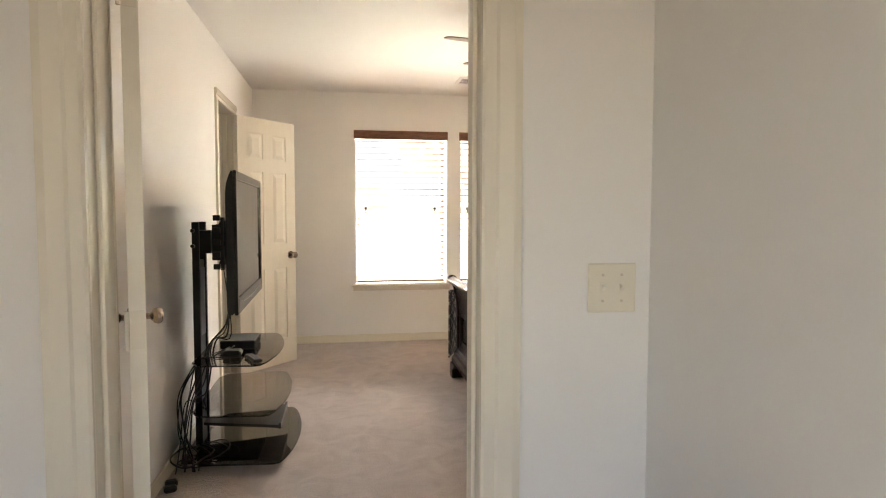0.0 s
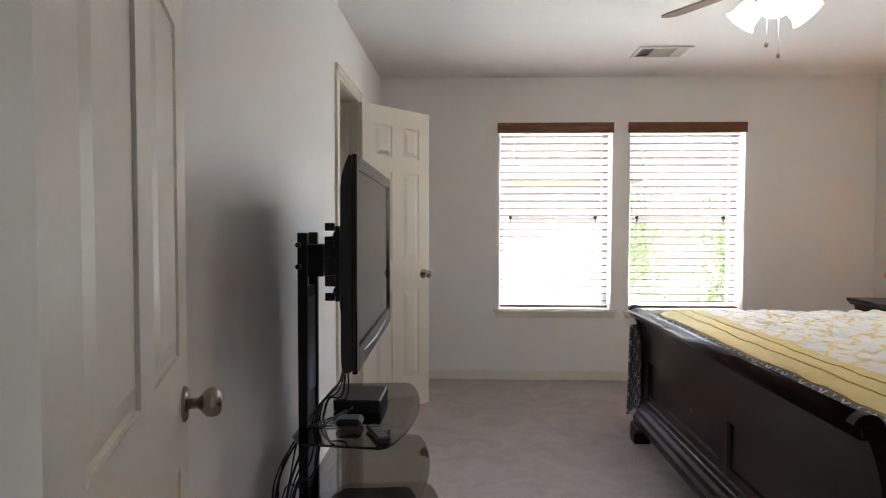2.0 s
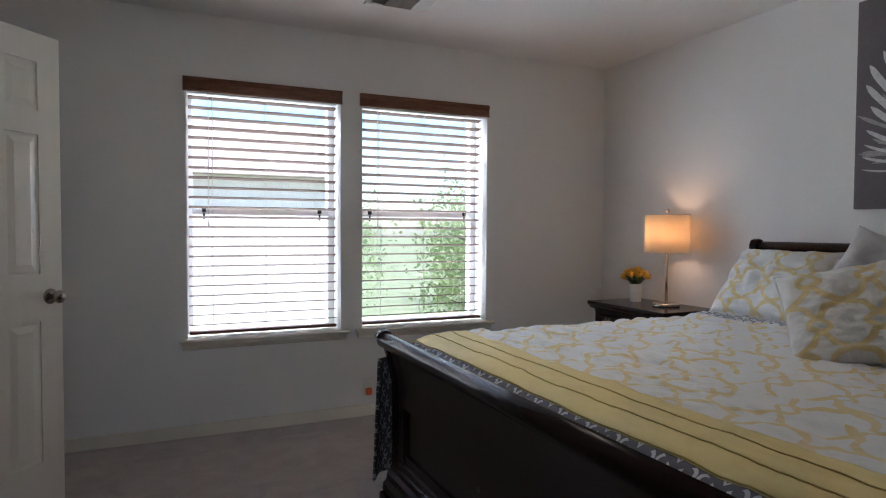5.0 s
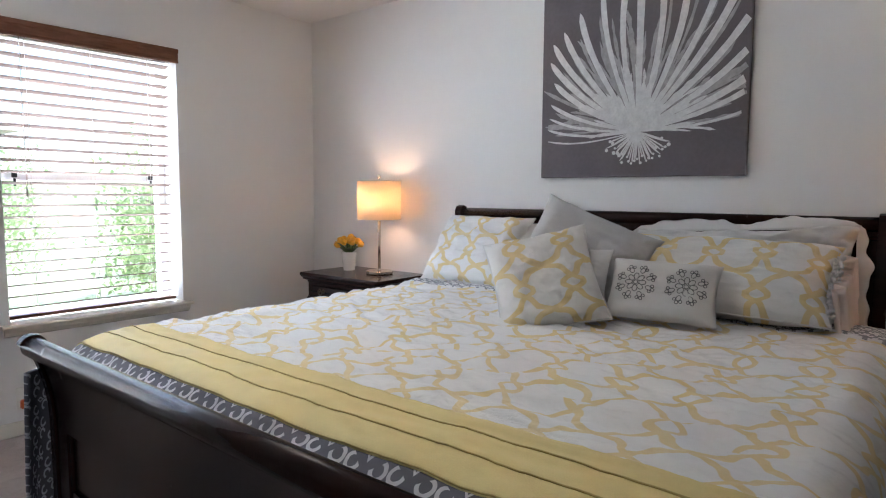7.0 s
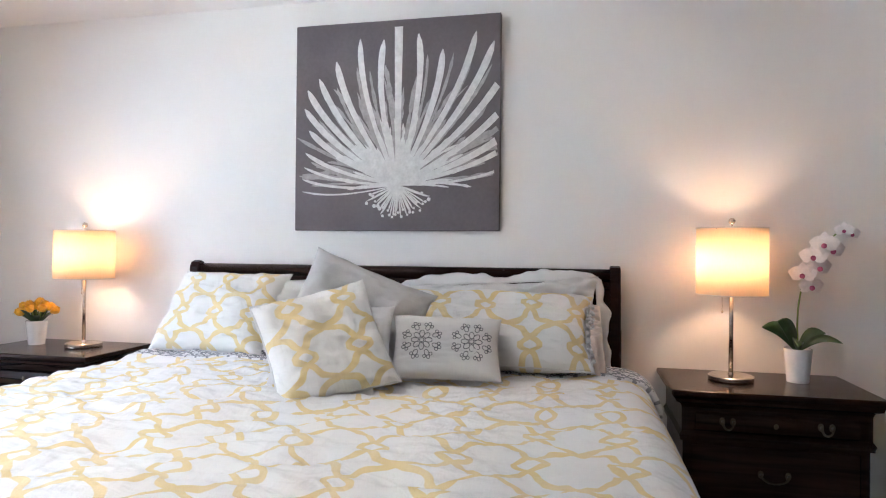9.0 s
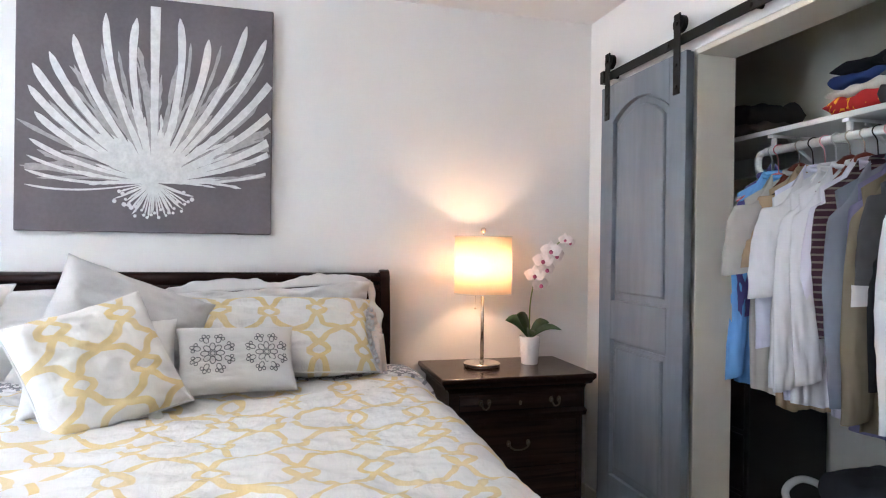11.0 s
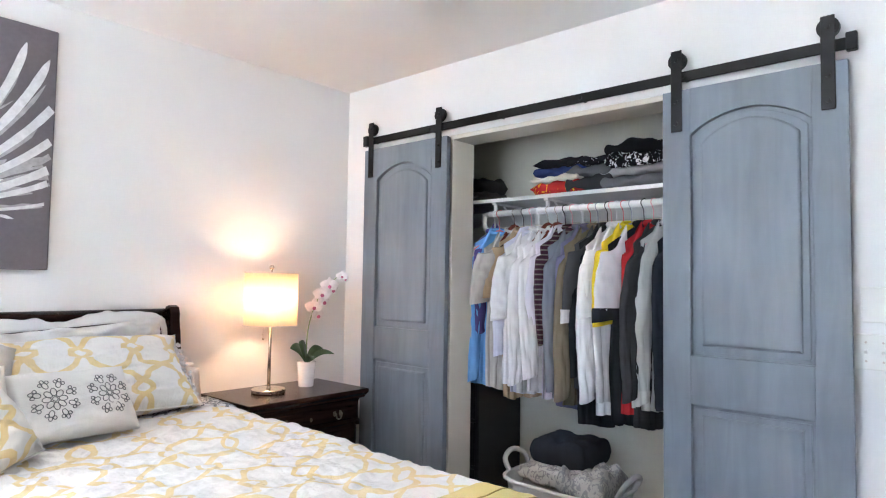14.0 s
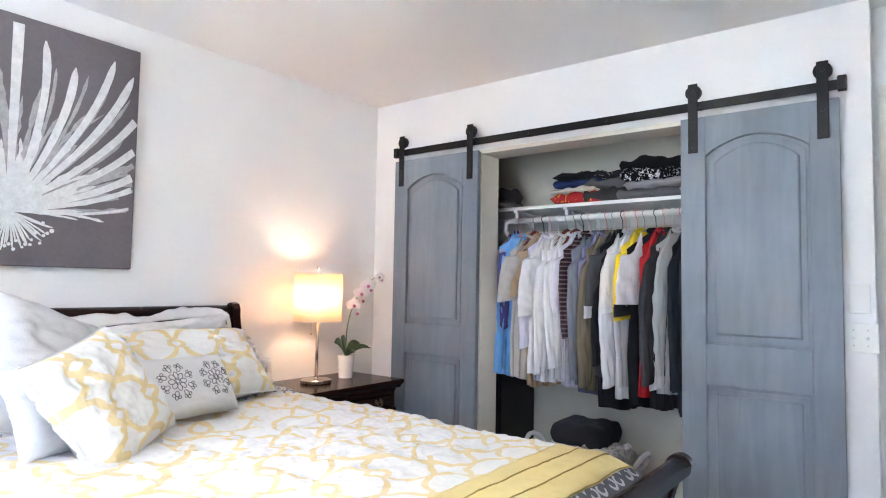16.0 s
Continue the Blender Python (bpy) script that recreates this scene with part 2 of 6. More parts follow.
M_IRON = plain("black_iron", (0.018, 0.018, 0.019), 0.45, 0.6, vary=0.15, relief=0.2)
M_KNOB = plain("aged_nickel", (0.36, 0.31, 0.26), 0.22, 1.0, vary=0.05, relief=0.02)
M_NICKEL = plain("satin_nickel", (0.60, 0.55, 0.49), 0.25, 1.0, vary=0.05, relief=0.02)
M_BRASS = plain("aged_brass", (0.10, 0.075, 0.05), 0.4, 0.9, vary=0.2)
M_BLACK = plain("black_plastic", (0.010, 0.010, 0.011), 0.45, vary=0.1, spec=0.3)
M_GLOSS = plain("gloss_black", (0.008, 0.008, 0.009), 0.1, vary=0.05, relief=0)
M_SCREEN = plain("screen", (0.02, 0.02, 0.024), 0.025, vary=0.02, relief=0, spec=1.0)
M_SMOKE = glass_material("smoked_glass", (0.22, 0.21, 0.195))
M_SILVER = plain("silver_trim", (0.6, 0.6, 0.62), 0.25, 0.9)
M_WHITEPL = plain("white_plastic", (0.78, 0.77, 0.73), 0.35, vary=0.02, relief=0)
M_SWITCHTAN = plain("switch_almond", (0.74, 0.70, 0.60), 0.35, vary=0.02, relief=0)
M_POT = plain("white_ceramic", (0.82, 0.81, 0.80), 0.2, vary=0.02, relief=0)
M_SHADE = shade_cloth()
M_TRELLIS = trellis_cloth("trellis_quilt", 0.185, 0.42, 0.0175, warp=0.07)
M_TRELLIS_P = trellis_cloth("trellis_cushion", 0.18, 0.36, 0.021, warp=0.03, upright=True)
M_YELLOW = plain("yellow_sateen", (0.67, 0.55, 0.235), 0.75, vary=0.06, scale=14, grain=300, relief=0.2)
M_PIPING_SHADE = plain("ochre_piping_and_shade_line", (0.42, 0.32, 0.11), 0.8)
M_GREYCLOTH = scroll_cloth("grey_scroll_print", (0.115, 0.115, 0.135), (0.66, 0.66, 0.68), 0.115, 0.040)
M_CUFF = scroll_cloth("grey_white_print", (0.25, 0.255, 0.28), (0.76, 0.76, 0.77), 0.05, 0.075)
M_WHITECLOTH = plain("white_cotton", (0.665, 0.66, 0.655), 0.9, vary=0.04, scale=10, grain=300, relief=0.3, depth=0.004)
M_GREYPILLOW = plain("pale_grey_linen", (0.51, 0.51, 0.515), 0.9, vary=0.07, scale=12, grain=200, relief=0.3, depth=0.004)
M_PINKSHEET = plain("blush_sheet", (0.76, 0.66, 0.61), 0.9, vary=0.05)
M_SLATE = plain("slate_cloth", (0.20, 0.21, 0.25), 0.9, vary=0.08)
M_THREAD = plain("grey_thread", (0.11, 0.115, 0.13), 0.8)
M_CANVAS = plain("grey_mauve_paint", (0.135, 0.118, 0.128), 0.7, vary=0.14, scale=5, grain=60, relief=0.3)
M_PAINTWHITE = plain("white_brush_paint", (0.66, 0.66, 0.655), 0.6, vary=0.16, scale=30, grain=90, relief=0.5)
M_PAINTGREY = plain("thin_white_paint", (0.36, 0.345, 0.35), 0.7, vary=0.25, scale=30, grain=90, relief=0.4)
M_BULBGLASS = glow("lit_frosted_glass", (1.0, 0.9, 0.76), 1.7)
M_BULB = glow("lit_bulb", (1.0, 0.72, 0.42), 8.0)
M_FANBLADE = dark_wood("fan_blade_wood", (0.11, 0.07, 0.05), (0.2, 0.13, 0.09), 0.3)
M_RODWHITE = plain("white_enamel", (0.8, 0.8, 0.79), 0.25, vary=0.03)

# ---- building helpers ----
def box(bm, x0, x1, y0, y1, z0, z1, bevel=0.0, seg=1):
    made = bmesh.ops.create_cube(bm, size=1.0, matrix=Matrix.Translation(((x0 + x1) / 2, (y0 + y1) / 2, (z0 + z1) / 2)) @ Matrix.Diagonal((x1 - x0, y1 - y0, z1 - z0, 1)))
    if bevel:
        edges = list({e for v in made["verts"] for e in v.link_edges})
        bmesh.ops.bevel(bm, geom=edges, offset=bevel, segments=seg, affect="EDGES", profile=0.5)
    return bm


def boxes(*rows, bevel=0.0):
    bm = bmesh.new()
    for r in rows:
        box(bm, *r, bevel=bevel)
    return bm


def rod(bm, a, b, r0, r1=None, seg=16):
    a, b = Vector(a), Vector(b)
    m = Matrix.Translation((a + b) / 2) @ (b - a).to_track_quat("Z", "Y").to_matrix().to_4x4()
    bmesh.ops.create_cone(bm, cap_ends=True, segments=seg, radius1=r0, radius2=r0 if r1 is None else r1, depth=(b - a).length, matrix=m)
    return bm


def ball(bm, c, r, scale=(1, 1, 1), u=16, v=10):
    bmesh.ops.create_uvsphere(bm, u_segments=u, v_segments=v, radius=r, matrix=Matrix.Translation(c) @ Matrix.Diagonal((*scale, 1)))
    return bm


def lathe(bm, profile, m=Matrix(), seg=28):
    """Turns (radius, height) pairs about z."""
    rings = []
    for r, z in profile:
        rings.append([bm.verts.new(m @ Vector((max(r, 1e-4) * math.cos(2 * math.pi * i / seg), max(r, 1e-4) * math.sin(2 * math.pi * i / seg), z))) for i in range(seg)])
    for p, q in zip(rings, rings[1:]):
        for i in range(seg):
            bm.faces.new((p[i], p[(i + 1) % seg], q[(i + 1) % seg], q[i]))
    return bm


def slab(bm, outline, axis, lo, hi, bevel=0.0):
    """A plane outline of (a, b) pairs pushed along axis from lo to hi; a, b are the other two axes in order."""
    def put(a, b, c):
        return {"x": (c, a, b), "y": (a, c, b), "z": (a, b, c)}[axis]
    low = [bm.verts.new(put(a, b, lo)) for a, b in outline]
    top = [bm.verts.new(put(a, b, hi)) for a, b in outline]
    faces = [bm.faces.new(low[::-1]), bm.faces.new(top)]
    n = len(outline)
    for i in range(n):
        faces.append(bm.faces.new((low[i], low[(i + 1) % n], top[(i + 1) % n], top[i])))
    bmesh.ops.recalc_face_normals(bm, faces=faces)
    if bevel:
        edges = list({e for f in faces[:2] for e in f.edges})
        bmesh.ops.bevel(bm, geom=edges, offset=bevel, segments=2, affect="EDGES", profile=0.5)
    return bm


def tube(bm, pts, r, seg=8, closed=False, taper=1.0):
    pts = [Vector(p) for p in pts]
    rings, n = [], len(pts)
    for i, p in enumerate(pts):
        a = pts[i - 1] if (i or closed) else p
        b = pts[(i + 1) % n] if (i < n - 1 or closed) else p
        q = (b - a).to_track_quat("Z", "Y")
        rr = r * (1 + (taper - 1) * i / max(1, n - 1))
        rings.append([bm.verts.new(p + q @ Vector((rr * math.cos(2 * math.pi * k / seg), rr * math.sin(2 * math.pi * k / seg), 0))) for k in range(seg)])
    pairs = list(zip(rings, rings[1:] + rings[:1])) if closed else list(zip(rings, rings[1:]))
    for p, q in pairs:
        best = min(range(seg), key=lambda s: sum((p[k].co - q[(k + s) % seg].co).length for k in range(0, seg, 2)))
        for k in range(seg):
            bm.faces.new((p[k], p[(k + 1) % seg], q[(k + 1 + best) % seg], q[(k + best) % seg]))
    if not closed:
        bm.faces.new(rings[0][::-1])
        bm.faces.new(rings[-1])
    return bm


def smooth_path(pts, per=8):
    """Catmull-Rom through the points."""
    pts = [Vector(p) for p in pts]
    out = []
    for i in range(len(pts) - 1):
        a, b, c, d = pts[max(0, i - 1)], pts[i], pts[i + 1], pts[min(len(pts) - 1, i + 2)]
        for k in range(per):
            t = k / per
            out.append(0.5 * ((2 * b) + (c - a) * t + (2 * a - 5 * b + 4 * c - d) * t * t + (3 * b - a - 3 * c + d) * t ** 3))
    return out + [pts[-1]]


def sheet(bm, fn, nu, nv, uvfn):
    """A grid surface: fn(i/nu, j/nv) gives the place, uvfn the print's place in metres."""
    layer = bm.loops.layers.uv.get("UVMap") or bm.loops.layers.uv.new("UVMap")
    vs = [[bm.verts.new(fn(i / nu, j / nv)) for j in range(nv + 1)] for i in range(nu + 1)]
    for i in range(nu):
        for j in range(nv):
            f = bm.faces.new((vs[i][j], vs[i + 1][j], vs[i + 1][j + 1], vs[i][j + 1]))
            for loop, (a, b) in zip(f.loops, ((i, j), (i + 1, j), (i + 1, j + 1), (i, j + 1))):
                loop[layer].uv = uvfn(a / nu, b / nv)
    return bm


def finish(name, bm, material, soft=False):
    me = bpy.data.meshes.new(name)
    bm.to_mesh(me)
    bm.free()
    me.materials.append(material)
    if soft:
        for p in me.polygons:
            p.use_smooth = True
    return new(name, me)


def part(name, bm, material, parent, label="", soft=False):
    ob = finish(name, bm, material, soft)
    ob.parent = parent
    if label:
        tagged(ob, label)
    return ob


def single(name, bm, material, label, category, group="", kind="", soft=False):
    return tagged(finish(name, bm, material, soft), label, category, group, kind)


def thing(name, label, category, m=Matrix(), group="", kind=""):
    ob = tagged(new(name), label, category, group, kind)
    ob.matrix_world = m
    return ob


def copied(ob, src, m=Matrix(), parent=None):
    """Another object on the same mesh."""
    o = new(ob, src.data)
    o.parent = parent if parent else src.parent
    o.matrix_local = m
    return o


# ---- structure ----
XW, XE, YS, YN, H = -0.46, 3.465, 1.69, 6.185, 2.44
YH = 1.55          # closet side of the closet wall
YE0, YE1 = 1.43, 1.57   # hall and room faces of the entry wall
W = 0.12


def structure(name, bm, material, label, category):
    return single(name, bm, material, label, category, kind="structure")


structure("floor", boxes((-2.3, 3.6, -2.6, 6.55, -0.1, 0.0)), M_CARPET, "mauve-beige cut-pile carpet with tread marks", "carpet")
structure("ceiling", boxes((-2.3, 3.6, -2.6, 6.55, H, H + 0.12)), M_CEIL, "white painted plasterboard ceiling", "ceiling")
structure("wall_east", boxes((XE, 3.6, YS - 0.11, 6.55, 0, H)), M_WALL, "off-white painted wall behind the bed", "wall")
W1, W2, SILL, HEAD = (0.505, 1.405), (1.545, 2.45), 0.56, 2.055
structure("wall_north", boxes(
    (XW, W1[0], YN, YN + 0.3, 0, H), (W1[1], W2[0], YN, YN + 0.3, 0, H), (W2[1], XE, YN, YN + 0.3, 0, H),
    (W1[0], W1[1], YN, YN + 0.3, 0, SILL), (W2[0], W2[1], YN, YN + 0.3, 0, SILL),
    (W1[0], W1[1], YN, YN + 0.3, HEAD, H), (W2[0], W2[1], YN, YN + 0.3, HEAD, H)), M_WALL, "off-white painted wall with two windows", "wall")
BD = (4.50, 5.17)   # bathroom doorway
structure("wall_west", boxes((XW - W, XW, YE0, BD[0], 0, H), (XW - W, XW, BD[1], YN + 0.3, 0, H), (XW - W, XW, BD[0], BD[1], 2.06, H)), M_WALL, "off-white painted wall with a bathroom doorway", "wall")
ED = (-0.133, 0.713)  # entry doorway
CL = (1.30, 2.64)   # closet opening
structure("wall_south", boxes(
    (XW, ED[0], YE0, YE1, 0, H), (ED[0], ED[1], YE0, YE1, 2.06, H), (ED[1], 0.785, YE0, YE1, 0, H),
    (0.785, 1.25, YE0, YS, 0, H), (1.25, CL[0], YH, YS, 0, H),
    (CL[0], CL[1], YH, YS, 2.06, H), (CL[1], XE, YH, YS, 0, H)), M_WALL, "off-white painted wall with entry and closet openings", "wall")
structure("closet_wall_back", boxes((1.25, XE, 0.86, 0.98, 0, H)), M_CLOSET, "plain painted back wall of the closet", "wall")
structure("closet_wall_side", boxes((1.10, 1.25, -2.5, YE0, 0, H)), M_WALL, "painted partition between hall and closet", "wall")
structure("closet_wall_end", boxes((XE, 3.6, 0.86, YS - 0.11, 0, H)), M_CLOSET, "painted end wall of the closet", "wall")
# the opening is added out of view for light on the east hall wall
structure("hall_wall_west", boxes((XW - W, XW, -2.5, -1.45, 0, H), (XW - W, XW, -0.45, YE0, 0, H), (XW - W, XW, -1.45, -0.45, 0, 0.95), (XW - W, XW, -1.45, -0.45, 1.95, H)), M_WALL, "off-white painted hall wall with an added unseen light opening", "wall")
structure("hall_wall_end", boxes((XW - W, -0.1, -2.6, -2.5, 0, H), (0.85, 1.25, -2.6, -2.5, 0, H), (-0.1, 0.85, -2.6, -2.5, 0, 0.95), (-0.1, 0.85, -2.6, -2.5, 1.95, H)), M_WALL, "off-white hall end wall with a window opening", "wall")
structure("bath_walls", boxes((-2.3, XW - W, 3.6, 3.7, 0, H), (-2.3, XW - W, 6.25, 6.35, 0, H), (-2.3, -2.2, 3.7, 6.25, 0, H)), M_WALL, "off-white bathroom walls beyond the open door", "wall")


def baseboard(name, rows):
    bm = bmesh.new()
    for x0, x1, y0, y1 in rows:
        box(bm, x0, x1, y0, y1, 0.0, 0.075, 0.004)
    structure(name, bm, M_TRIM, "low cream painted baseboard", "baseboard")


baseboard("baseboard_north", [(XW, XE, YN - 0.013, YN)])
baseboard("baseboard_east", [(XE - 0.013, XE, YS, YN - 0.013)])
baseboard("baseboard_west", [(XW, XW + 0.013, YE1 + 0.02, 4.43), (XW, XW + 0.013, 5.24, YN - 0.013)])
baseboard("baseboard_south", [(0.80, CL[0] - 0.08, YS, YS + 0.013), (2.72, XE - 0.013, YS, YS + 0.013)])
baseboard("baseboard_hall", [(0.80, 1.10, YE0 - 0.013, YE0), (1.087, 1.10, -2.5, YE0 - 0.013)])


def casing_outline(w):
    """Section of a colonial casing: (across, out)."""
    return [(0, 0), (0, 0.010), (0.006, 0.014), (w * 0.35, 0.012), (w * 0.42, 0.017), (w * 0.8, 0.019), (w, 0.015), (w, 0)]


def casing_y(name, x0, x1, top, y, out, w=0.07):
    """A casing round an opening in a wall of constant y; out is +1 or -1."""
    root = thing(name, "cream painted moulded door casing", "trim", kind="structure")
    for side, xe in ((-1, x0), (1, x1)):
        bm = bmesh.new()
        slab(bm, [(xe + side * a, y + out * b) for a, b in casing_outline(w)], "z", 0.0, top)
        part("casing_leg", bm, M_TRIM, root)
    bm = bmesh.new()
    slab(bm, [(y + out * b, top + a) for a, b in casing_outline(w)], "x", x0 - w, x1 + w)
    part("casing_head", bm, M_TRIM, root)


def casing_x(name, y0, y1, top, x, out, w=0.06):
    root = thing(name, "cream painted moulded door casing", "trim", kind="structure")
    for side, ye in ((-1, y0), (1, y1)):
        bm = bmesh.new()
        slab(bm, [(x + out * b, ye + side * a) for a, b in casing_outline(w)], "z", 0.0, top)
        part("casing_leg", bm, M_TRIM, root)
    bm = bmesh.new()
    slab(bm, [(x + out * b, top + a) for a, b in casing_outline(w)], "y", y0 - w, y1 + w)
    part("casing_head", bm, M_TRIM, root)


JT = 0.018
casing_y("trim_entry_hall", ED[0] + JT, ED[1] - JT, 2.042, YE0, -1, 0.09)
casing_y("trim_entry_room", ED[0] + JT, ED[1] - JT, 2.042, YE1, 1, 0.07)
casing_x("trim_bath", BD[0] + JT, BD[1] - JT, 2.042, XW, 1, 0.07)
bm = boxes((ED[0], ED[0] + JT, YE0, YE1, 0, 2.042), (ED[1] - JT, ED[1], YE0, YE1, 0, 2.042), (ED[0], ED[1], YE0, YE1, 2.042, 2.06), bevel=0.003)
box(bm, ED[1] - JT - 0.011, ED[1] - JT, YE0 + 0.04, YE0 + 0.08, 0, 2.03, 0.003)
box(bm, ED[0] + JT, ED[0] + JT + 0.011, YE0 + 0.04, YE0 + 0.08, 0, 2.03, 0.003)
structure("trim_entry_jamb", bm, M_TRIM, "cream painted door jamb with stop", "trim")
bm = boxes((XW - W, XW, BD[0], BD[0] + JT, 0, 2.042), (XW - W, XW, BD[1] - JT, BD[1], 0, 2.042), (XW - W, XW, BD[0], BD[1], 2.042, 2.06), bevel=0.003)
box(bm, XW - 0.085, XW - 0.05, BD[1] - JT - 0.011, BD[1] - JT, 0, 2.03, 0.003)
structure("trim_bath_jamb", bm, M_TRIM, "cream painted bathroom door jamb", "trim")
bm = boxes((CL[1] - 0.02, CL[1], YH - 0.03, YS + 0.003, 0, 2.055), (CL[0], CL[0] + 0.02, YH - 0.03, YS + 0.003, 0, 2.055), (CL[0], CL[1], YH - 0.03, YS + 0.003, 2.035, 2.058), bevel=0.002)
structure("trim_closet_jamb", bm, M_TRIM, "cream painted lining of the closet opening", "trim")
part_plate = boxes((ED[1] - JT - 0.0015, ED[1] - JT, YE0 + 0.095, YE0 + 0.125, 0.88, 0.95), bevel=0.0006)
structure("trim_strike_plate", part_plate, M_NICKEL, "brushed metal strike plate on the jamb", "strike plate")


# ---- windows and blinds ----
def window(name, x0, x1, label):
    root = thing(name, label, "window", kind="structure")
    y0, y1, mid = YN + 0.18, YN + 0.25, 1.315
    bm = boxes((x0, x0 + 0.04, y0, y1, SILL, HEAD), (x1 - 0.04, x1, y0, y1, SILL, HEAD), (x0 + 0.04, x1 - 0.04, y0, y1, SILL, SILL + 0.045), (x0 + 0.04, x1 - 0.04, y0, y1, HEAD - 0.045, HEAD), bevel=0.004)
    part("window_frame", bm, M_VINYL, root)
    part("meeting_rail", boxes((x0 + 0.04, x1 - 0.04, y0 - 0.012, y1 - 0.02, mid - 0.022, mid + 0.022), bevel=0.005), M_VINYL, root)
    for z0, z1, y in ((SILL + 0.045, mid - 0.022, y0 + 0.02), (mid + 0.022, HEAD - 0.045, y0 + 0.045)):
        pane = part("pane", boxes((x0 + 0.04, x1 - 0.04, y, y + 0.004, z0, z1)), M_GLASS, root, "clear window pane")
        pane.visible_shadow = False
    for lx in (x0 + 0.10, x1 - 0.10):
        bm = boxes((lx - 0.012, lx + 0.012, y0 - 0.03, y0 - 0.012, mid - 0.006, mid + 0.02), bevel=0.003)
        rod(bm, (lx, y0 - 0.025, mid - 0.05), (lx, y0 - 0.025, mid - 0.01), 0.006)
        part("tilt_latch", bm, M_BLACK, root, "small black tilt latch")
    bm = bmesh.new()
    slab(bm, [(YN - 0.045, SILL - 0.006), (YN - 0.05, SILL + 0.004), (YN - 0.045, SILL + 0.014), (y0, SILL + 0.014), (y0, SILL - 0.006)], "x", x0 - 0.045, x1 + 0.045)
    part("window_sill", bm, M_TRIM, root)
    bm = bmesh.new()
    slab(bm, [(YN, SILL - 0.006), (YN - 0.03, SILL - 0.006), (YN - 0.026, SILL - 0.025), (YN - 0.012, SILL - 0.045), (YN, SILL - 0.05)], "x", x0 - 0.03, x1 + 0.03)
    part("window_apron", bm, M_TRIM, root)
    return root


def blind(x0, x1, label):
    root = thing("window_blind", label, "blind", group="wooden window blinds")
    yc, n = YN + 0.085, 24
    z_top, z_low = HEAD - 0.075, SILL + 0.05
    bm = bmesh.new()
    prof = [(YN - 0.022, 1.995), (YN - 0.024, 2.005), (YN - 0.019, 2.012), (YN - 0.019, 2.045), (YN - 0.024, 2.052), (YN - 0.026, 2.07), (YN - 0.022, 2.076), (YN - 0.004, 2.076), (YN - 0.004, 1.995)]
    slab(bm, prof, "x", x0 - 0.018, x1 + 0.005)
    for xa in (x0 - 0.018, x1 - 0.003):
        box(bm, xa, xa + 0.008, YN - 0.004, YN - 0.0008, 1.995, 2.076)
    part("valance", bm, M_VALANCE, root, "brown wooden valance")
    part("head_rail", boxes((x0 + 0.008, x1 - 0.008, yc - 0.028, yc + 0.028, HEAD - 0.055, HEAD - 0.003), bevel=0.002), M_VINYL, root)
    bm = bmesh.new()
    slab(bm, [(-0.025, 0.0), (-0.012, 0.0016), (0.012, 0.0016), (0.025, 0.0), (0.025, -0.0028), (0.012, -0.0012), (-0.012, -0.0012), (-0.025, -0.0028)], "x", x0 + 0.012, x1 - 0.012)
    first = None
    for k in range(n):
        z = z_low + 0.03 + (z_top - z_low - 0.03) * k / (n - 1)
        tilt = pose(0, yc, z, -12 + random.uniform(-2, 2), 0, 0)
        if first is None:
            first = part("slat", bm, M_SLAT, root)
            first.matrix_local = tilt
        else:
            copied("slat", first, tilt)
    part("bottom_rail", boxes((x0 + 0.012, x1 - 0.012, yc - 0.026, yc + 0.026, z_low - 0.026, z_low - 0.008), bevel=0.003), M_VALANCE, root)
    for fx in (0.16, 0.5, 0.84):
        cx = x0 + fx * (x1 - x0)
        bm = bmesh.new()
        for dy in (-0.027, 0.027):
            rod(bm, (cx, yc + dy, z_low - 0.01), (cx, yc + dy, HEAD - 0.05), 0.0012, seg=6)
        ball(bm, (cx, yc - 0.012, z_low - 0.026), 0.006, u=8, v=6)
        part("ladder_cord", bm, M_CORD, root)
    bm = bmesh.new()
    rod(bm, (x0 + 0.12, yc - 0.04, 1.25), (x0 + 0.12, yc - 0.035, HEAD - 0.05), 0.002, seg=6)
    lathe(bm, [(0.0, 1.21), (0.006, 1.215), (0.004, 1.25), (0.0, 1.252)], Matrix.Translation((x0 + 0.12, yc - 0.04, 0)), 8)
    part("pull_cord", bm, M_CORD, root)
    return root


window("window_1", *W1, "white vinyl single-hung window with black latches")
window("window_2", *W2, "white vinyl single-hung window with leafy view")
blind(*W1, "lowered brown wooden slat blind with open slats")
blind(*W2, "lowered brown wooden slat blind with open slats")


# ---- doors ----
def raised_panel(bm, x0, x1, z0, z1, y, d, rise=0.006):
    """A fielded panel lying in its recess; d points out of the leaf."""
    m = 0.028
    a = [bm.verts.new(p) for p in ((x0, y, z0), (x1, y, z0), (x1, y, z1), (x0, y, z1))]
    b = [bm.verts.new(p) for p in ((x0 + m, y + d * rise, z0 + m), (x1 - m, y + d * rise, z0 + m), (x1 - m, y + d * rise, z1 - m), (x0 + m, y + d * rise, z1 - m))]
    fs = [bm.faces.new((a[i], a[(i + 1) % 4], b[(i + 1) % 4], b[i])) for i in range(4)] + [bm.faces.new(b)]
    return bm


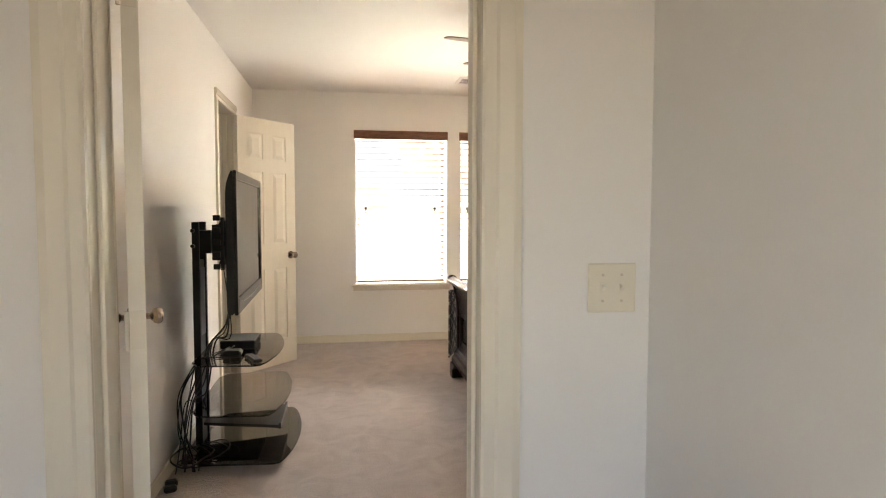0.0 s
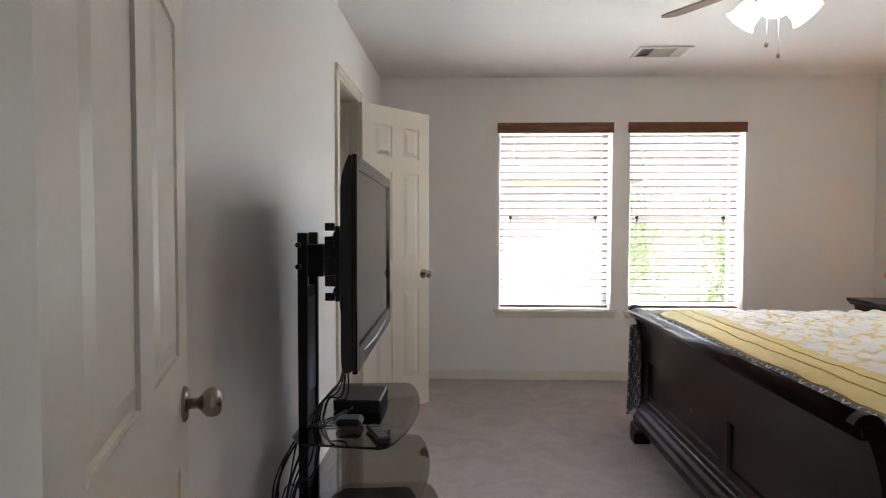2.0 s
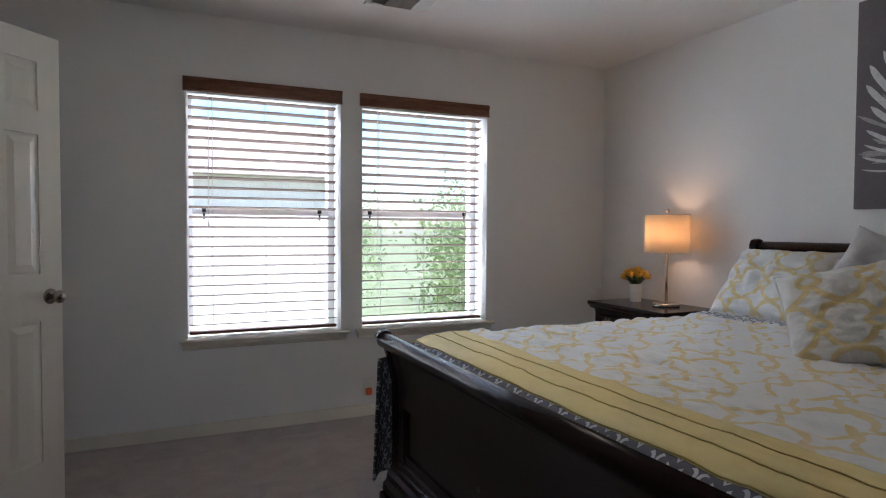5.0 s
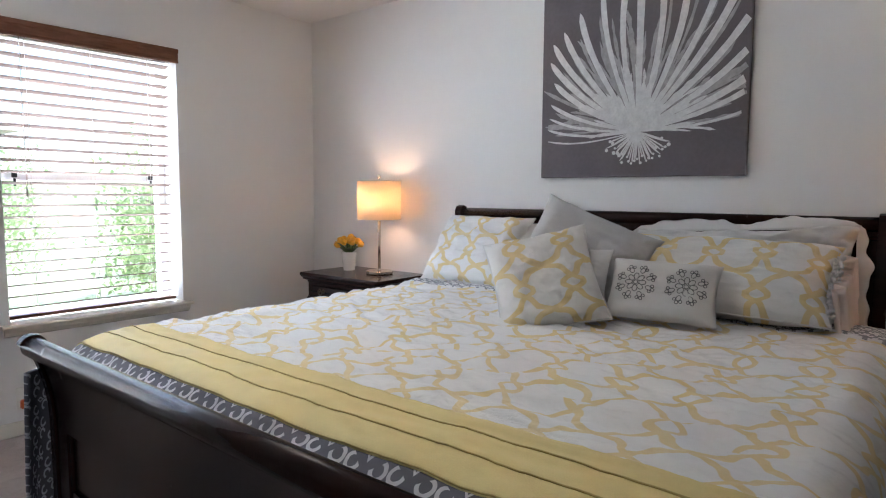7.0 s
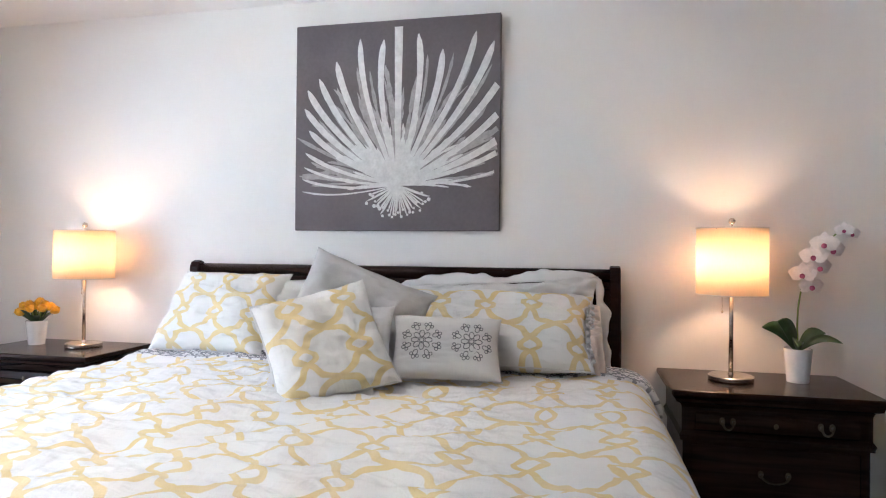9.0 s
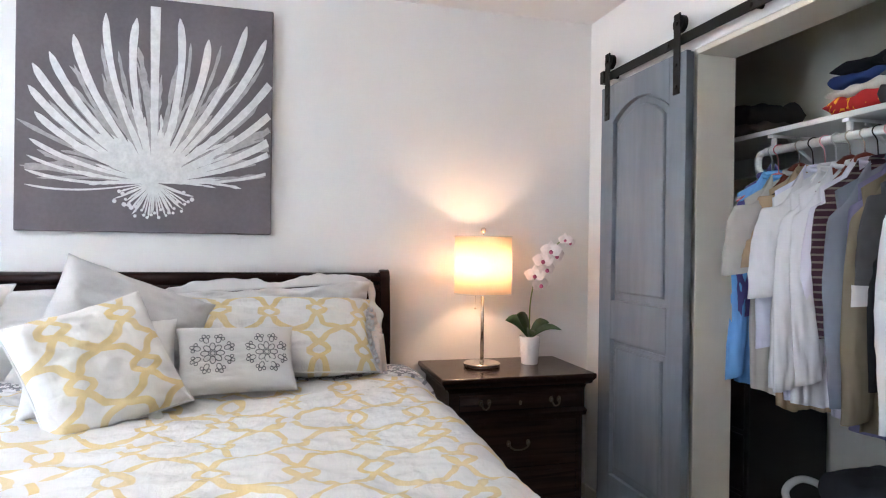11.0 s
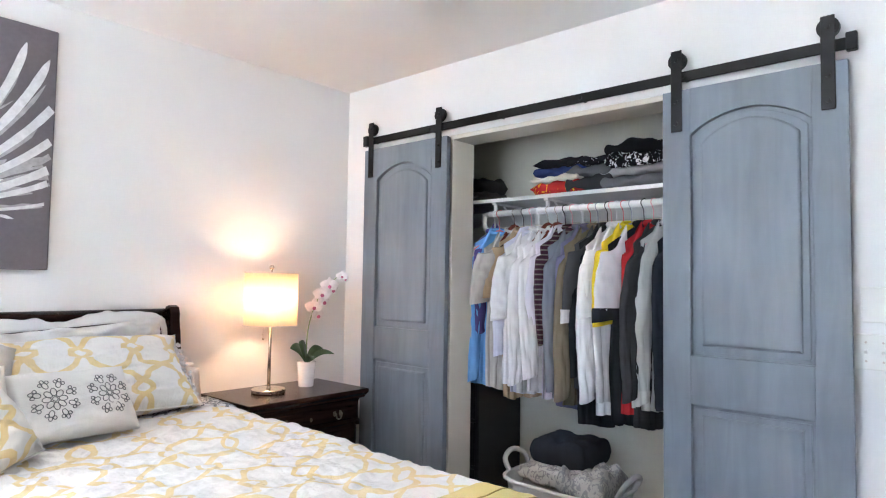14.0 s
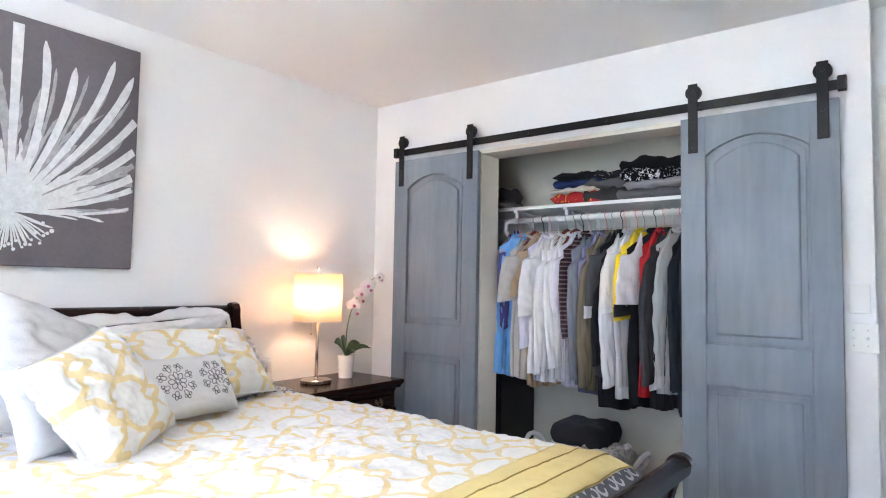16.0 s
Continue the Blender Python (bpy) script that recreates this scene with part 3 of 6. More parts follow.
def knob(root, x, z, y0, y1):
    for y, d in ((y0, -1), (y1, 1)):
        m = Matrix.Translation((x, y, z)) @ Matrix.Rotation(radians(-90 * d), 4, "X")
        part("knob_rose", lathe(bmesh.new(), [(0, 0), (0.033, 0), (0.033, 0.004), (0.027, 0.008), (0.0, 0.009)], m), M_KNOB, root, soft=True)
        part("door_knob", lathe(bmesh.new(), [(0.010, 0.006), (0.010, 0.025), (0.016, 0.031), (0.0255, 0.040), (0.028, 0.050), (0.0255, 0.060), (0.018, 0.066), (0.0, 0.068)], m), M_KNOB, root, "satin nickel ball knob", soft=True)


def panel_door(name, label, width, m, hinge_y):
    """Six-panel leaf: hinge at local x = 0, faces at y = 0 and y = 0.036."""
    root = thing(name, label, "door", m, kind="structure")
    t, h = 0.036, 2.02
    s, c = 0.105, 0.10
    cols = ((s, (width - c) / 2), ((width + c) / 2, width - s))
    rows = ((0.22, 0.82), (1.02, 1.60), (1.70, 1.90))
    bm = boxes((0.0, width, 0.006, t - 0.006, 0.01, h))
    part("core", bm, M_DOORWHITE, root)
    xs = (0, s, cols[0][1], cols[1][0], width - s, width)
    for y0, y1 in ((0.0, 0.006), (t - 0.006, t)):
        bm = bmesh.new()
        box(bm, 0, s, y0, y1, 0.01, h)
        box(bm, width - s, width, y0, y1, 0.01, h)
        zz = [0.01] + [v for r in rows for v in r] + [h]
        for a, b in zip(zz[::2], zz[1::2]):
            box(bm, s, width - s, y0, y1, a, b)
        for a, b in rows:
            box(bm, cols[0][1], cols[1][0], y0, y1, a, b)
        part("stiles_and_rails", bm, M_DOORWHITE, root)
        d = -1 if y0 == 0 else 1
        yb = 0.006 if y0 == 0 else t - 0.006
        for a, b in rows:
            for xa, xb in cols:
                part("panel", raised_panel(bmesh.new(), xa + 0.012, xb - 0.012, a + 0.012, b - 0.012, yb + d * 0.0005, d), M_DOORWHITE, root)
    knob(root, width - 0.06, 0.92, 0.0, t)
    part("latch_plate", boxes((width - 0.0005, width + 0.001, 0.006, t - 0.006, 0.89, 0.95)), M_NICKEL, root)
    for z in (0.2, 1.0, 1.78):
        bm = boxes((-0.0015, 0.0005, 0.003, t - 0.004, z - 0.045, z + 0.045))
        rod(bm, (-0.004, hinge_y, z - 0.045), (-0.004, hinge_y, z + 0.045), 0.0055, seg=10)
        part("hinge", bm, M_TRIM, root, "painted-over butt hinge")
    return root


ang = math.degrees(math.atan2(2.301 - 1.60, -0.289 + 0.063))
panel_door("door_1", "cream six-panel entry door standing wide open", 0.79, pose(-0.063, 1.602, 0, 0, 0, ang), 0.040)
ang = math.degrees(math.atan2(5.47 - 5.01, -0.022 + 0.40))
panel_door("door_2", "cream six-panel bathroom door standing ajar", 0.61, pose(-0.41, 5.02, 0, 0, 0, ang), 0.040)


# ---- barn doors and rail ----
def arch(x0, x1, z, rise, n=14):
    return [(x0 + (x1 - x0) * i / n, z + rise * math.sin(math.pi * i / n) ** 0.8) for i in range(n + 1)]


def barn_door(m, wide):
    """Two-panel door with an arched upper panel; local x across, y out to the room."""
    root = thing("barn_door", "grey-stained knotty pine sliding barn door with arched panel", "barn door", m, group="sliding closet doors")
    t0, t1, h = 0.0, 0.036, 2.045
    s = 0.105
    part("backing", boxes((0.004, wide - 0.004, t0, t1 - 0.022, 0.015, h - 0.004)), M_PINE, root)
    y0, y1 = t1 - 0.022, t1
    for a, b in ((0, s), (wide - s, wide)):
        part("stile", boxes((a, b, y0, y1, 0.012, h), bevel=0.002), M_PINE, root)
    part("bottom_rail", boxes((s, wide - s, y0, y1, 0.012, 0.24), bevel=0.002), M_PINE, root)
    part("lock_rail", boxes((s, wide - s, y0, y1, 0.865, 1.045), bevel=0.002), M_PINE, root)
    bm = bmesh.new()
    slab(bm, arch(s, wide - s, 1.868, 0.075) + [(wide - s, h), (s, h)], "y", y0, y1)
    part("arched_rail", bm, M_PINE, root)
    for z0, z1, bow in ((1.045, 1.868, 0.075), (0.24, 0.865, 0.0)):
        bm = bmesh.new()
        for g, yy, soft_edge in ((0.014, y0 + 0.007, 0.0015), (0.036, y0 + 0.019, 0.009)):
            top = arch(s + g, wide - s - g, z1 - g, bow) if bow else [(s + g, z1 - g), (wide - s - g, z1 - g)]
            slab(bm, [(wide - s - g, z0 + g), (s + g, z0 + g)] + top, "y", y0 - 0.001, yy, soft_edge)
        part("panel", bm, M_PINE, root)
    for hx in (0.055, wide - 0.055):
        strap = part("hanger_strap", boxes((hx - 0.021, hx + 0.021, t1, t1 + 0.006, 1.885, h + 0.155), bevel=0.0025), M_IRON, root, "black iron roller hanger")
        bm = bmesh.new()
        rod(bm, (hx, t1 - 0.022, h + 0.117), (hx, t1 - 0.001, h + 0.117), 0.034, seg=24)
        part("roller", bm, M_IRON, strap)
        for bz in (1.915, 2.0, h + 0.117):
            bm = bmesh.new()
            rod(bm, (hx, t1 + 0.006, bz), (hx, t1 + 0.011, bz), 0.009, 0.008, seg=6)
            part("bolt", bm, M_IRON, strap)
    return root


# local x runs east, y out to the room
barn_door(Matrix.Translation((2.613, YS + 0.024, 0)), 0.63)
barn_door(Matrix.Translation((0.885, YS + 0.024, 0)), 0.61)
rail = thing("barn_door_rail", "black iron flat rail bolted above the closet", "rail")
part("track", boxes((0.86, 3.262, YS + 0.040, YS + 0.047, 2.080, 2.120), bevel=0.001), M_IRON, rail)
for x in (0.95, 1.42, 1.86, 2.3, 2.75, 3.2):
    bm = bmesh.new()
    rod(bm, (x, YS, 2.10), (x, YS + 0.040, 2.10), 0.011)
    rod(bm, (x, YS + 0.047, 2.10), (x, YS + 0.053, 2.10), 0.010, seg=6)
    part("spacer_bolt", bm, M_IRON, rail)
for x in (0.875, 3.245):
    part("end_stop", boxes((x - 0.016, x + 0.016, YS + 0.033, YS + 0.062, 2.072, 2.132), bevel=0.003), M_IRON, rail)


# ---- switches, outlet, vent ----
def switch_plate(name, label, x, y, z, wide, out, toggles, material=M_WHITEPL):
    root = thing(name, label, "light switch", Matrix.Translation((x, y, z)) @ Matrix.Rotation(0 if out > 0 else math.pi, 4, "Z"))
    part("plate", boxes((-wide / 2, wide / 2, 0, 0.006, -0.057, 0.057), bevel=0.0025), material, root)
    for k in range(toggles):
        tx = (k - (toggles - 1) / 2) * 0.046
        bm = boxes((tx - 0.006, tx + 0.006, 0.006, 0.0075, -0.013, 0.013))
        slab(bm, [(0.007, -0.007), (0.017, 0.004), (0.016, 0.010), (0.007, 0.007)], "x", tx - 0.0045, tx + 0.0045)
        part("toggle", bm, material, root)
        for s in (-0.030, 0.030):
            bm = bmesh.new()
            rod(bm, (tx, 0.006, s), (tx, 0.0072, s), 0.0035, seg=10)
            part("screw", bm, M_CORD, root)
    return root


switch_plate("light_switch", "almond double toggle switch plate on the hall wall", 1.005, YE0, 1.10, 0.117, -1, 2, M_SWITCHTAN)
switch_plate("light_switch", "white double toggle switch plate beside the closet", 0.835, YS, 1.10, 0.117, 1, 2)
blank = switch_plate("blank_plate", "white single blank wall plate above the switches", 0.835, YS, 1.25, 0.07, 1, 0)
outlet = thing("wall_outlet", "white outlet plate with an orange night light", "outlet", Matrix.Translation((1.585, YN, 0.19)))
part("plate", boxes((-0.035, 0.035, -0.006, 0, -0.057, 0.057), bevel=0.0025), M_WHITEPL, outlet)
bm = boxes((-0.02, 0.02, -0.035, -0.006, -0.05, -0.005), bevel=0.006)
part("night_light", bm, plain("orange_plastic", (0.75, 0.16, 0.05), 0.35), outlet, "orange plug-in night light")
vent = thing("ceiling_vent", "white louvred ceiling air register", "vent", pose(1.56, 5.485, H))
bm = bmesh.new()
VX, VY = 0.18, 0.135
for r in ((-VX, VX, -VY, -VY + 0.028), (-VX, VX, VY - 0.028, VY), (-VX, -VX + 0.028, -VY + 0.028, VY - 0.028), (VX - 0.028, VX, -VY + 0.028, VY - 0.028)):
    box(bm, r[0], r[1], r[2], r[3], -0.010, 0, 0.003)
part("vent_frame", bm, M_WHITEPL, vent)
part("backing", boxes((-VX + 0.02, VX - 0.02, -VY + 0.02, VY - 0.02, -0.0025, -0.0015)), M_BLACK, vent)
slat0 = None
for k in range(14):
    y = -VY + 0.036 + k * (2 * VY - 0.072) / 13
    m = pose(0, y, -0.008, 40, 0, 0)
    if slat0 is None:
        slat0 = part("slat", boxes((-0.075, 0.075, -0.008, 0.008, -0.0008, 0.0008)), M_WHITEPL, vent)
        slat0.matrix_local = m
    else:
        copied("slat", slat0, m)
side0 = None
for sx in (-1, 1):
    for k in range(5):
        m = pose(sx * (0.09 + k * 0.014), 0, -0.008, 0, sx * 40, 0)
        if side0 is None:
            side0 = part("slat", boxes((-0.007, 0.007, -VY + 0.03, VY - 0.03, -0.0008, 0.0008)), M_WHITEPL, vent)
            side0.matrix_local = m
        else:
            copied("slat", side0, m)


# ---- bed ----
BY0, BY1 = 2.69, 4.79
bed = thing("bed", "dark espresso wooden king sleigh bed", "bed", pose(0, 0, 0))


def sleigh(x_face, lean, z_top, roll_r, n=12):
    """Section of a sleigh board: rises, then curls over towards lean (-1 or 1)."""
    th, out = 0.034, []
    z0 = z_top - 0.30
    pts = []
    for i in range(n + 1):
        t = i / n
        pts.append((x_face + lean * 0.055 * t ** 2.2, z0 + (z_top - roll_r - z0) * t))
    front = [(x, z) for x, z in pts]
    back = [(x - lean * th, z) for x, z in reversed(pts)]
    return front + back


def board(parent, x_face, lean, z_top, z_low, y0, y1, roll_r, stiles):
    """Panelled sleigh board with rolled top, moulding and end posts."""
    face, inner = x_face, x_face - lean * 0.05
    lo, hi = min(face - lean * 0.016, inner), max(face - lean * 0.016, inner)
    part("panel", boxes((lo, hi, y0 + 0.03, y1 - 0.03, z_low + 0.02, z_top - 0.28)), M_ESPRESSO, parent)
    fl, fh = min(face, face - lean * 0.016), max(face, face - lean * 0.016)
    for ya, yb in stiles:
        part("stile", boxes((fl, fh, ya, yb, z_low + 0.13, z_top - 0.20), bevel=0.003), M_ESPRESSO, parent)
    part("lower_rail", boxes((fl, fh, y0 + 0.03, y1 - 0.03, z_low + 0.02, z_low + 0.13), bevel=0.003), M_ESPRESSO, parent)
    for (ya, yb), (yc, yd) in zip(stiles, stiles[1:]):
        bm = bmesh.new()
        for seg in (((yb, z_low + 0.13), (yc, z_low + 0.13)), ((yb, z_top - 0.20), (yc, z_top - 0.20)), ((yb, z_low + 0.13), (yb, z_top - 0.20)), ((yc, z_low + 0.13), (yc, z_top - 0.20))):
            rod(bm, (face - lean * 0.012, *seg[0]), (face - lean * 0.012, *seg[1]), 0.007, seg=8)
        part("panel_moulding", bm, M_ESPRESSO, parent)
    bm = bmesh.new()
    sec = sleigh(face, lean, z_top, roll_r)
    slab(bm, sec, "y", y0 + 0.03, y1 - 0.03)
    part("curved_rail", bm, M_ESPRESSO, parent, soft=False)
    rx, rz = face + lean * 0.062, z_top - roll_r
    bm = bmesh.new()
    rod(bm, (rx - lean * 0.012, y0 + 0.02, rz), (rx - lean * 0.012, y1 - 0.02, rz), roll_r, seg=28)
    part("rolled_top", bm, M_ESPRESSO, parent, soft=True)
    for ya, yb in ((y0, y0 + 0.04), (y1 - 0.04, y1)):
        bm = bmesh.new()
        outer = [(x + lean * 0.008, z) for x, z in sec[:13]]
        outline = [(face + lean * 0.006, z_low)] + outer + [(rx - lean * 0.012 + (roll_r + 0.008) * math.cos(a) * lean, rz + (roll_r + 0.008) * math.sin(a)) for a in [math.pi * k / 10 for k in range(1, 10)]] + [(x - lean * 0.01, z) for x, z in sec[13:]] + [(inner, z_low)]
        slab(bm, outline, "y", ya, yb, 0.004)
        post = part("end_post", bm, M_ESPRESSO, parent)
        bm = bmesh.new()
        yd = ya - 0.006 if ya == y0 else yb
        rod(bm, (rx - lean * 0.012, yd, rz), (rx - lean * 0.012, yd + 0.006, rz), roll_r * 0.75, seg=24)
        part("rosette", bm, M_ESPRESSO, post)


foot = part("footboard", boxes((1.268, 1.30, BY0 + 0.05, BY1 - 0.05, 0.14, 0.30)), M_ESPRESSO, bed)
board(foot, 1.262, -1, 0.79, 0.13, BY0, BY1, 0.032, ((BY0 + 0.04, BY0 + 0.12), (3.62, 3.70), (BY1 - 0.12, BY1 - 0.04)))
bm = bmesh.new()
slab(bm, [(1.225, 0.10), (1.215, 0.125), (1.218, 0.15), (1.232, 0.165), (1.236, 0.19), (1.25, 0.205), (1.256, 0.225), (1.27, 0.235), (1.30, 0.235), (1.30, 0.10)], "y", BY0 - 0.005, BY1 + 0.005)
part("base_moulding", bm, M_ESPRESSO, foot)
for y, s in ((BY0, 1), (BY1, -1)):
    bm = bmesh.new()
    slab(bm, [(y - s * 0.012, 0.0), (y + s * 0.07, 0.0), (y + s * 0.085, 0.03), (y + s * 0.075, 0.06), (y + s * 0.13, 0.085), (y + s * 0.16, 0.112), (y - s * 0.012, 0.112), (y - s * 0.02, 0.06), (y - s * 0.022, 0.03)], "x", 1.203, 1.30, 0.006)
    part("bracket_foot", bm, M_ESPRESSO, foot)
head = part("headboard", boxes((3.375, 3.405, BY0 + 0.05, BY1 - 0.05, 0.30, 0.9)), M_ESPRESSO, bed)
bm = bmesh.new()
sec = [(3.345, 0.30), (3.345, 0.84), (3.35, 0.94), (3.362, 1.03), (3.378, 1.10), (3.392, 1.128), (3.425, 1.128), (3.408, 1.08), (3.392, 1.0), (3.383, 0.9), (3.38, 0.8), (3.38, 0.30)]
slab(bm, sec, "y", BY0 + 0.09, BY1 - 0.03)
part("curved_board", bm, M_ESPRESSO, head)
bm = bmesh.new()
rod(bm, (3.395, BY0 + 0.085, 1.128), (3.395, BY1 - 0.025, 1.128), 0.030, seg=28)
part("rolled_top", bm, M_ESPRESSO, head, soft=True)
part("bead_moulding", rod(bmesh.new(), (3.368, BY0 + 0.09, 1.078), (3.368, BY1 - 0.03, 1.078), 0.008, seg=10), M_ESPRESSO, head, soft=True)
for ya in (BY0 + 0.055, BY1 - 0.04):
    bm = bmesh.new()
    outline = [(3.33, 0.0), (3.33, 0.84), (3.336, 0.95), (3.35, 1.05), (3.362, 1.10), (3.362, 1.14), (3.375, 1.165), (3.398, 1.172), (3.42, 1.165), (3.434, 1.14), (3.43, 1.09), (3.41, 1.0), (3.40, 0.9), (3.398, 0.0)]
    slab(bm, outline, "y", ya, ya + 0.045, 0.005)
    part("end_post", bm, M_ESPRESSO, head)
for y in (BY0 + 0.08, BY1 - 0.11):
    part("side_rail", boxes((1.30, 3.35, y, y + 0.03, 0.20, 0.38), bevel=0.004), M_ESPRESSO, bed)
single("box_spring", boxes((1.312, 3.325, BY0 + 0.113, BY1 - 0.113, 0.22, 0.42), bevel=0.02), M_WHITECLOTH, "white fabric box spring inside the bed frame", "box spring")
single("mattress", boxes((1.312, 3.325, BY0 + 0.112, BY1 - 0.112, 0.424, 0.69), bevel=0.05), M_WHITECLOTH, "white king mattress under the comforter", "mattress")


# comforter: one soft surface over the mattress, in printed and plain widths
def puff(x, y):
    a = noise.noise((x * 2.3, y * 2.3, 0.3)) * 0.016 + noise.noise((x * 6, y * 5, 1.7)) * 0.012
    ridge = abs(noise.noise((x * 9 + 3, y * 4, 5.1)))
    tuft = 0.0
    for tx in (1.9, 2.35, 2.8):
        for ty in (3.0, 3.5, 4.0, 4.5):
            tuft -= 0.022 * math.exp(-((x - tx) ** 2 + (y - ty) ** 2) / 0.0028)
    crease = abs(noise.noise((x * 13 + y * 2, y * 5.5 - x, 8.3)))
    wx, wy = x + 0.05 * noise.noise((x * 4, y * 4, 2.2)), y + 0.05 * noise.noise((x * 4, y * 4, 6.2))
    pucker = 0.5 - abs(noise.noise((wx * 24, wy * 9, 3.7))) + 0.6 * (0.5 - abs(noise.noise((wx * 11, wy * 26, 9.1))))
    return a + tuft + 0.012 * (1 - ridge * 2.2) - 0.014 * max(0.0, 0.35 - crease) + 0.011 * pucker


CW0, CW1 = 2.71, 4.80


def drape(x, s):
    """A place on the comforter: x along the bed, s metres across from the middle of the bed, hanging past the sides."""
    mid = (CW0 + CW1) / 2
    half, r = (CW1 - CW0) / 2 - 0.06, 0.12
    sg, d = (1 if s > 0 else -1), abs(s)
    foot = max(0.0, (1.46 - x) / 0.17)
    top = 0.765 - 0.05 * min(1.0, foot) ** 2 - 0.05 * max(0.0, foot - 0.55)
    if d <= half:
        y, z, k = d, top, 1.0
    elif d <= half + r * math.pi / 2:
        a = (d - half) / r
        y, z, k = half + r * math.sin(a), top - r * (1 - math.cos(a)), math.cos(a)
    else:
        e = d - half - r * math.pi / 2
        fold = 0.02 * math.sin(x * 17 + sg) + 0.012 * math.sin(x * 31)
        y, z, k = half + r + 0.05 * e + fold * min(1, e * 4), top - r - e, 0.0
    yy = mid + sg * y
    calm = 0.4 + 0.6 * min(1.0, max(0.0, (x - 1.55) / 0.2))
    return Vector((x, yy, z + k * calm * puff(x, yy)))


def width_of(x0, x1, half, nu, nv, rise=0.0):
    bm = bmesh.new()

    def lifted(a, b):
        p = drape(x0 + (x1 - x0) * a, (b * 2 - 1) * half)
        d = abs(b * 2 - 1) * half
        return p + Vector((0, (1 if b > 0.5 else -1) * 4 * rise * min(1.0, max(0.0, d - 0.95) * 6), rise))
    sheet(bm, lifted, nu, nv, lambda a, b: (x0 + (x1 - x0) * a, (b * 2 - 1) * half))
    return bm


comforter = thing("comforter", "white comforter with yellow trellis print, yellow band and grey border", "comforter")
for nm, x0, x1, mat_, nu, rise, lab in (
        ("printed_panel", 1.58, 2.99, M_TRELLIS, 170, 0.0, "white cotton printed with yellow links"), ("yellow_band", 1.350, 1.582, M_YELLOW, 22, 0.002, "plain yellow sateen band"),
        ("grey_border", 1.283, 1.352, M_GREYCLOTH, 14, 0.0, "grey border with pale scroll print"), ("turned_cuff", 2.955, 3.10, M_CUFF, 16, 0.006, "grey and white turned-back lining")):
    ob = part(nm, width_of(x0, x1, 1.36, nu, 250, rise), mat_, comforter, lab, soft=True)
    sol = ob.modifiers.new("thickness", "SOLIDIFY")
    sol.thickness, sol.offset = 0.022, -1
# piping; the tube at 1.353 stands for the shadow line along the band's edge
for xs in (1.353, 1.427, 1.512):
    bm = bmesh.new()
    tube(bm, [drape(xs, -1.33 + 2.66 * k / 120) + Vector((0, 0, 0.0035)) for k in range(121)], 0.0021, 6)
    part("piping", bm, M_PIPING_SHADE, comforter, soft=True)
# the corner of the border hanging outside the bed by the footboard
bm = bmesh.new()
sheet(bm, lambda a, b: Vector((1.185 + (0.20 - 0.08 * b) * a + 0.02 * b * (1 - a), 4.80 + 0.03 * math.sin(a * 5) + 0.10 * b - 0.03 * (1 - b), 0.68 - 0.56 * b + 0.06 * a * b)), 14, 16, lambda a, b: (0.25 * a, 0.6 * b))
ob = part("hanging_corner", bm, M_GREYCLOTH, comforter, soft=True)
ob.modifiers.new("thickness", "SOLIDIFY").thickness = 0.012


# ---- pillows ----
def pillow_mesh(w, h, t, seed, n=44, wrinkle=0.008, pull=0.07):
    """A stuffed cushion lying in its x-y plane, with pulled corners and creases."""
    bm = bmesh.new()

    def skin(sign):
        def at(a, b):
            u, v = a * 2 - 1, b * 2 - 1
            prof = max(0.0, (1 - u ** 4) * (1 - v ** 4)) ** 0.55
            inx = 1 - pull * (1 - abs(v) ** 2.0) * abs(u) ** 3
            iny = 1 - pull * (1 - abs(u) ** 2.0) * abs(v) ** 3
            z = sign * t / 2 * prof
            crease = wrinkle * noise.noise((u * 3 + seed, v * 3, sign * 2)) + wrinkle * 0.6 * abs(noise.noise((u * 7, v * 6 + seed, sign)))
            gather = (abs(u) * abs(v)) ** 1.5 + 0.35 * max(abs(u), abs(v)) ** 6
            swirl = math.atan2(abs(v) - 1.25, abs(u) - 1.25)
            crease += wrinkle * 0.9 * gather * (noise.noise((swirl * 9 + seed, (u > 0) * 7.3 + (v > 0) * 3.1, sign * 1.3)))
            crease += wrinkle * 0.5 * noise.noise((u * 5 + v * 3 + seed, v * 13, sign * 4.4))
            return Vector((u * w / 2 * inx, v * h / 2 * iny, z + sign * crease * (0.25 + prof)))
        return at
    for sign in (1, -1):
        sheet(bm, skin(sign), n, n, lambda a, b: (a * w + seed * 0.37, b * h + seed * 0.61))
    bmesh.ops.remove_doubles(bm, verts=bm.verts, dist=0.0016)
    bmesh.ops.recalc_face_normals(bm, faces=bm.faces)
    return bm


def stand(center, lean, turn, spin=0.0):
    """Pose of a cushion stood up facing the foot of the bed: lean back, turned about the upright, spun in its own plane. Its x runs along the headboard."""
    return Matrix.Translation(center) @ Matrix.Rotation(radians(turn), 4, "Z") @ Matrix.Rotation(radians(lean), 4, "Y") @ Matrix(((0, 0, -1, 0), (-1, 0, 0, 0), (0, 1, 0, 0), (0, 0, 0, 1))) @ Matrix.Rotation(radians(spin), 4, "Z")


def corner_pose(center, along, up):
    """Pose from a cushion's middle, the run of its lower edge and the way its sides rise."""
    ex, ey = Vector(along).normalized(), Vector(up).normalized()
    ez = ex.cross(ey).normalized()
    ey = ez.cross(ex)
    return Matrix.Translation(center) @ Matrix((ex, ey, ez)).transposed().to_4x4()


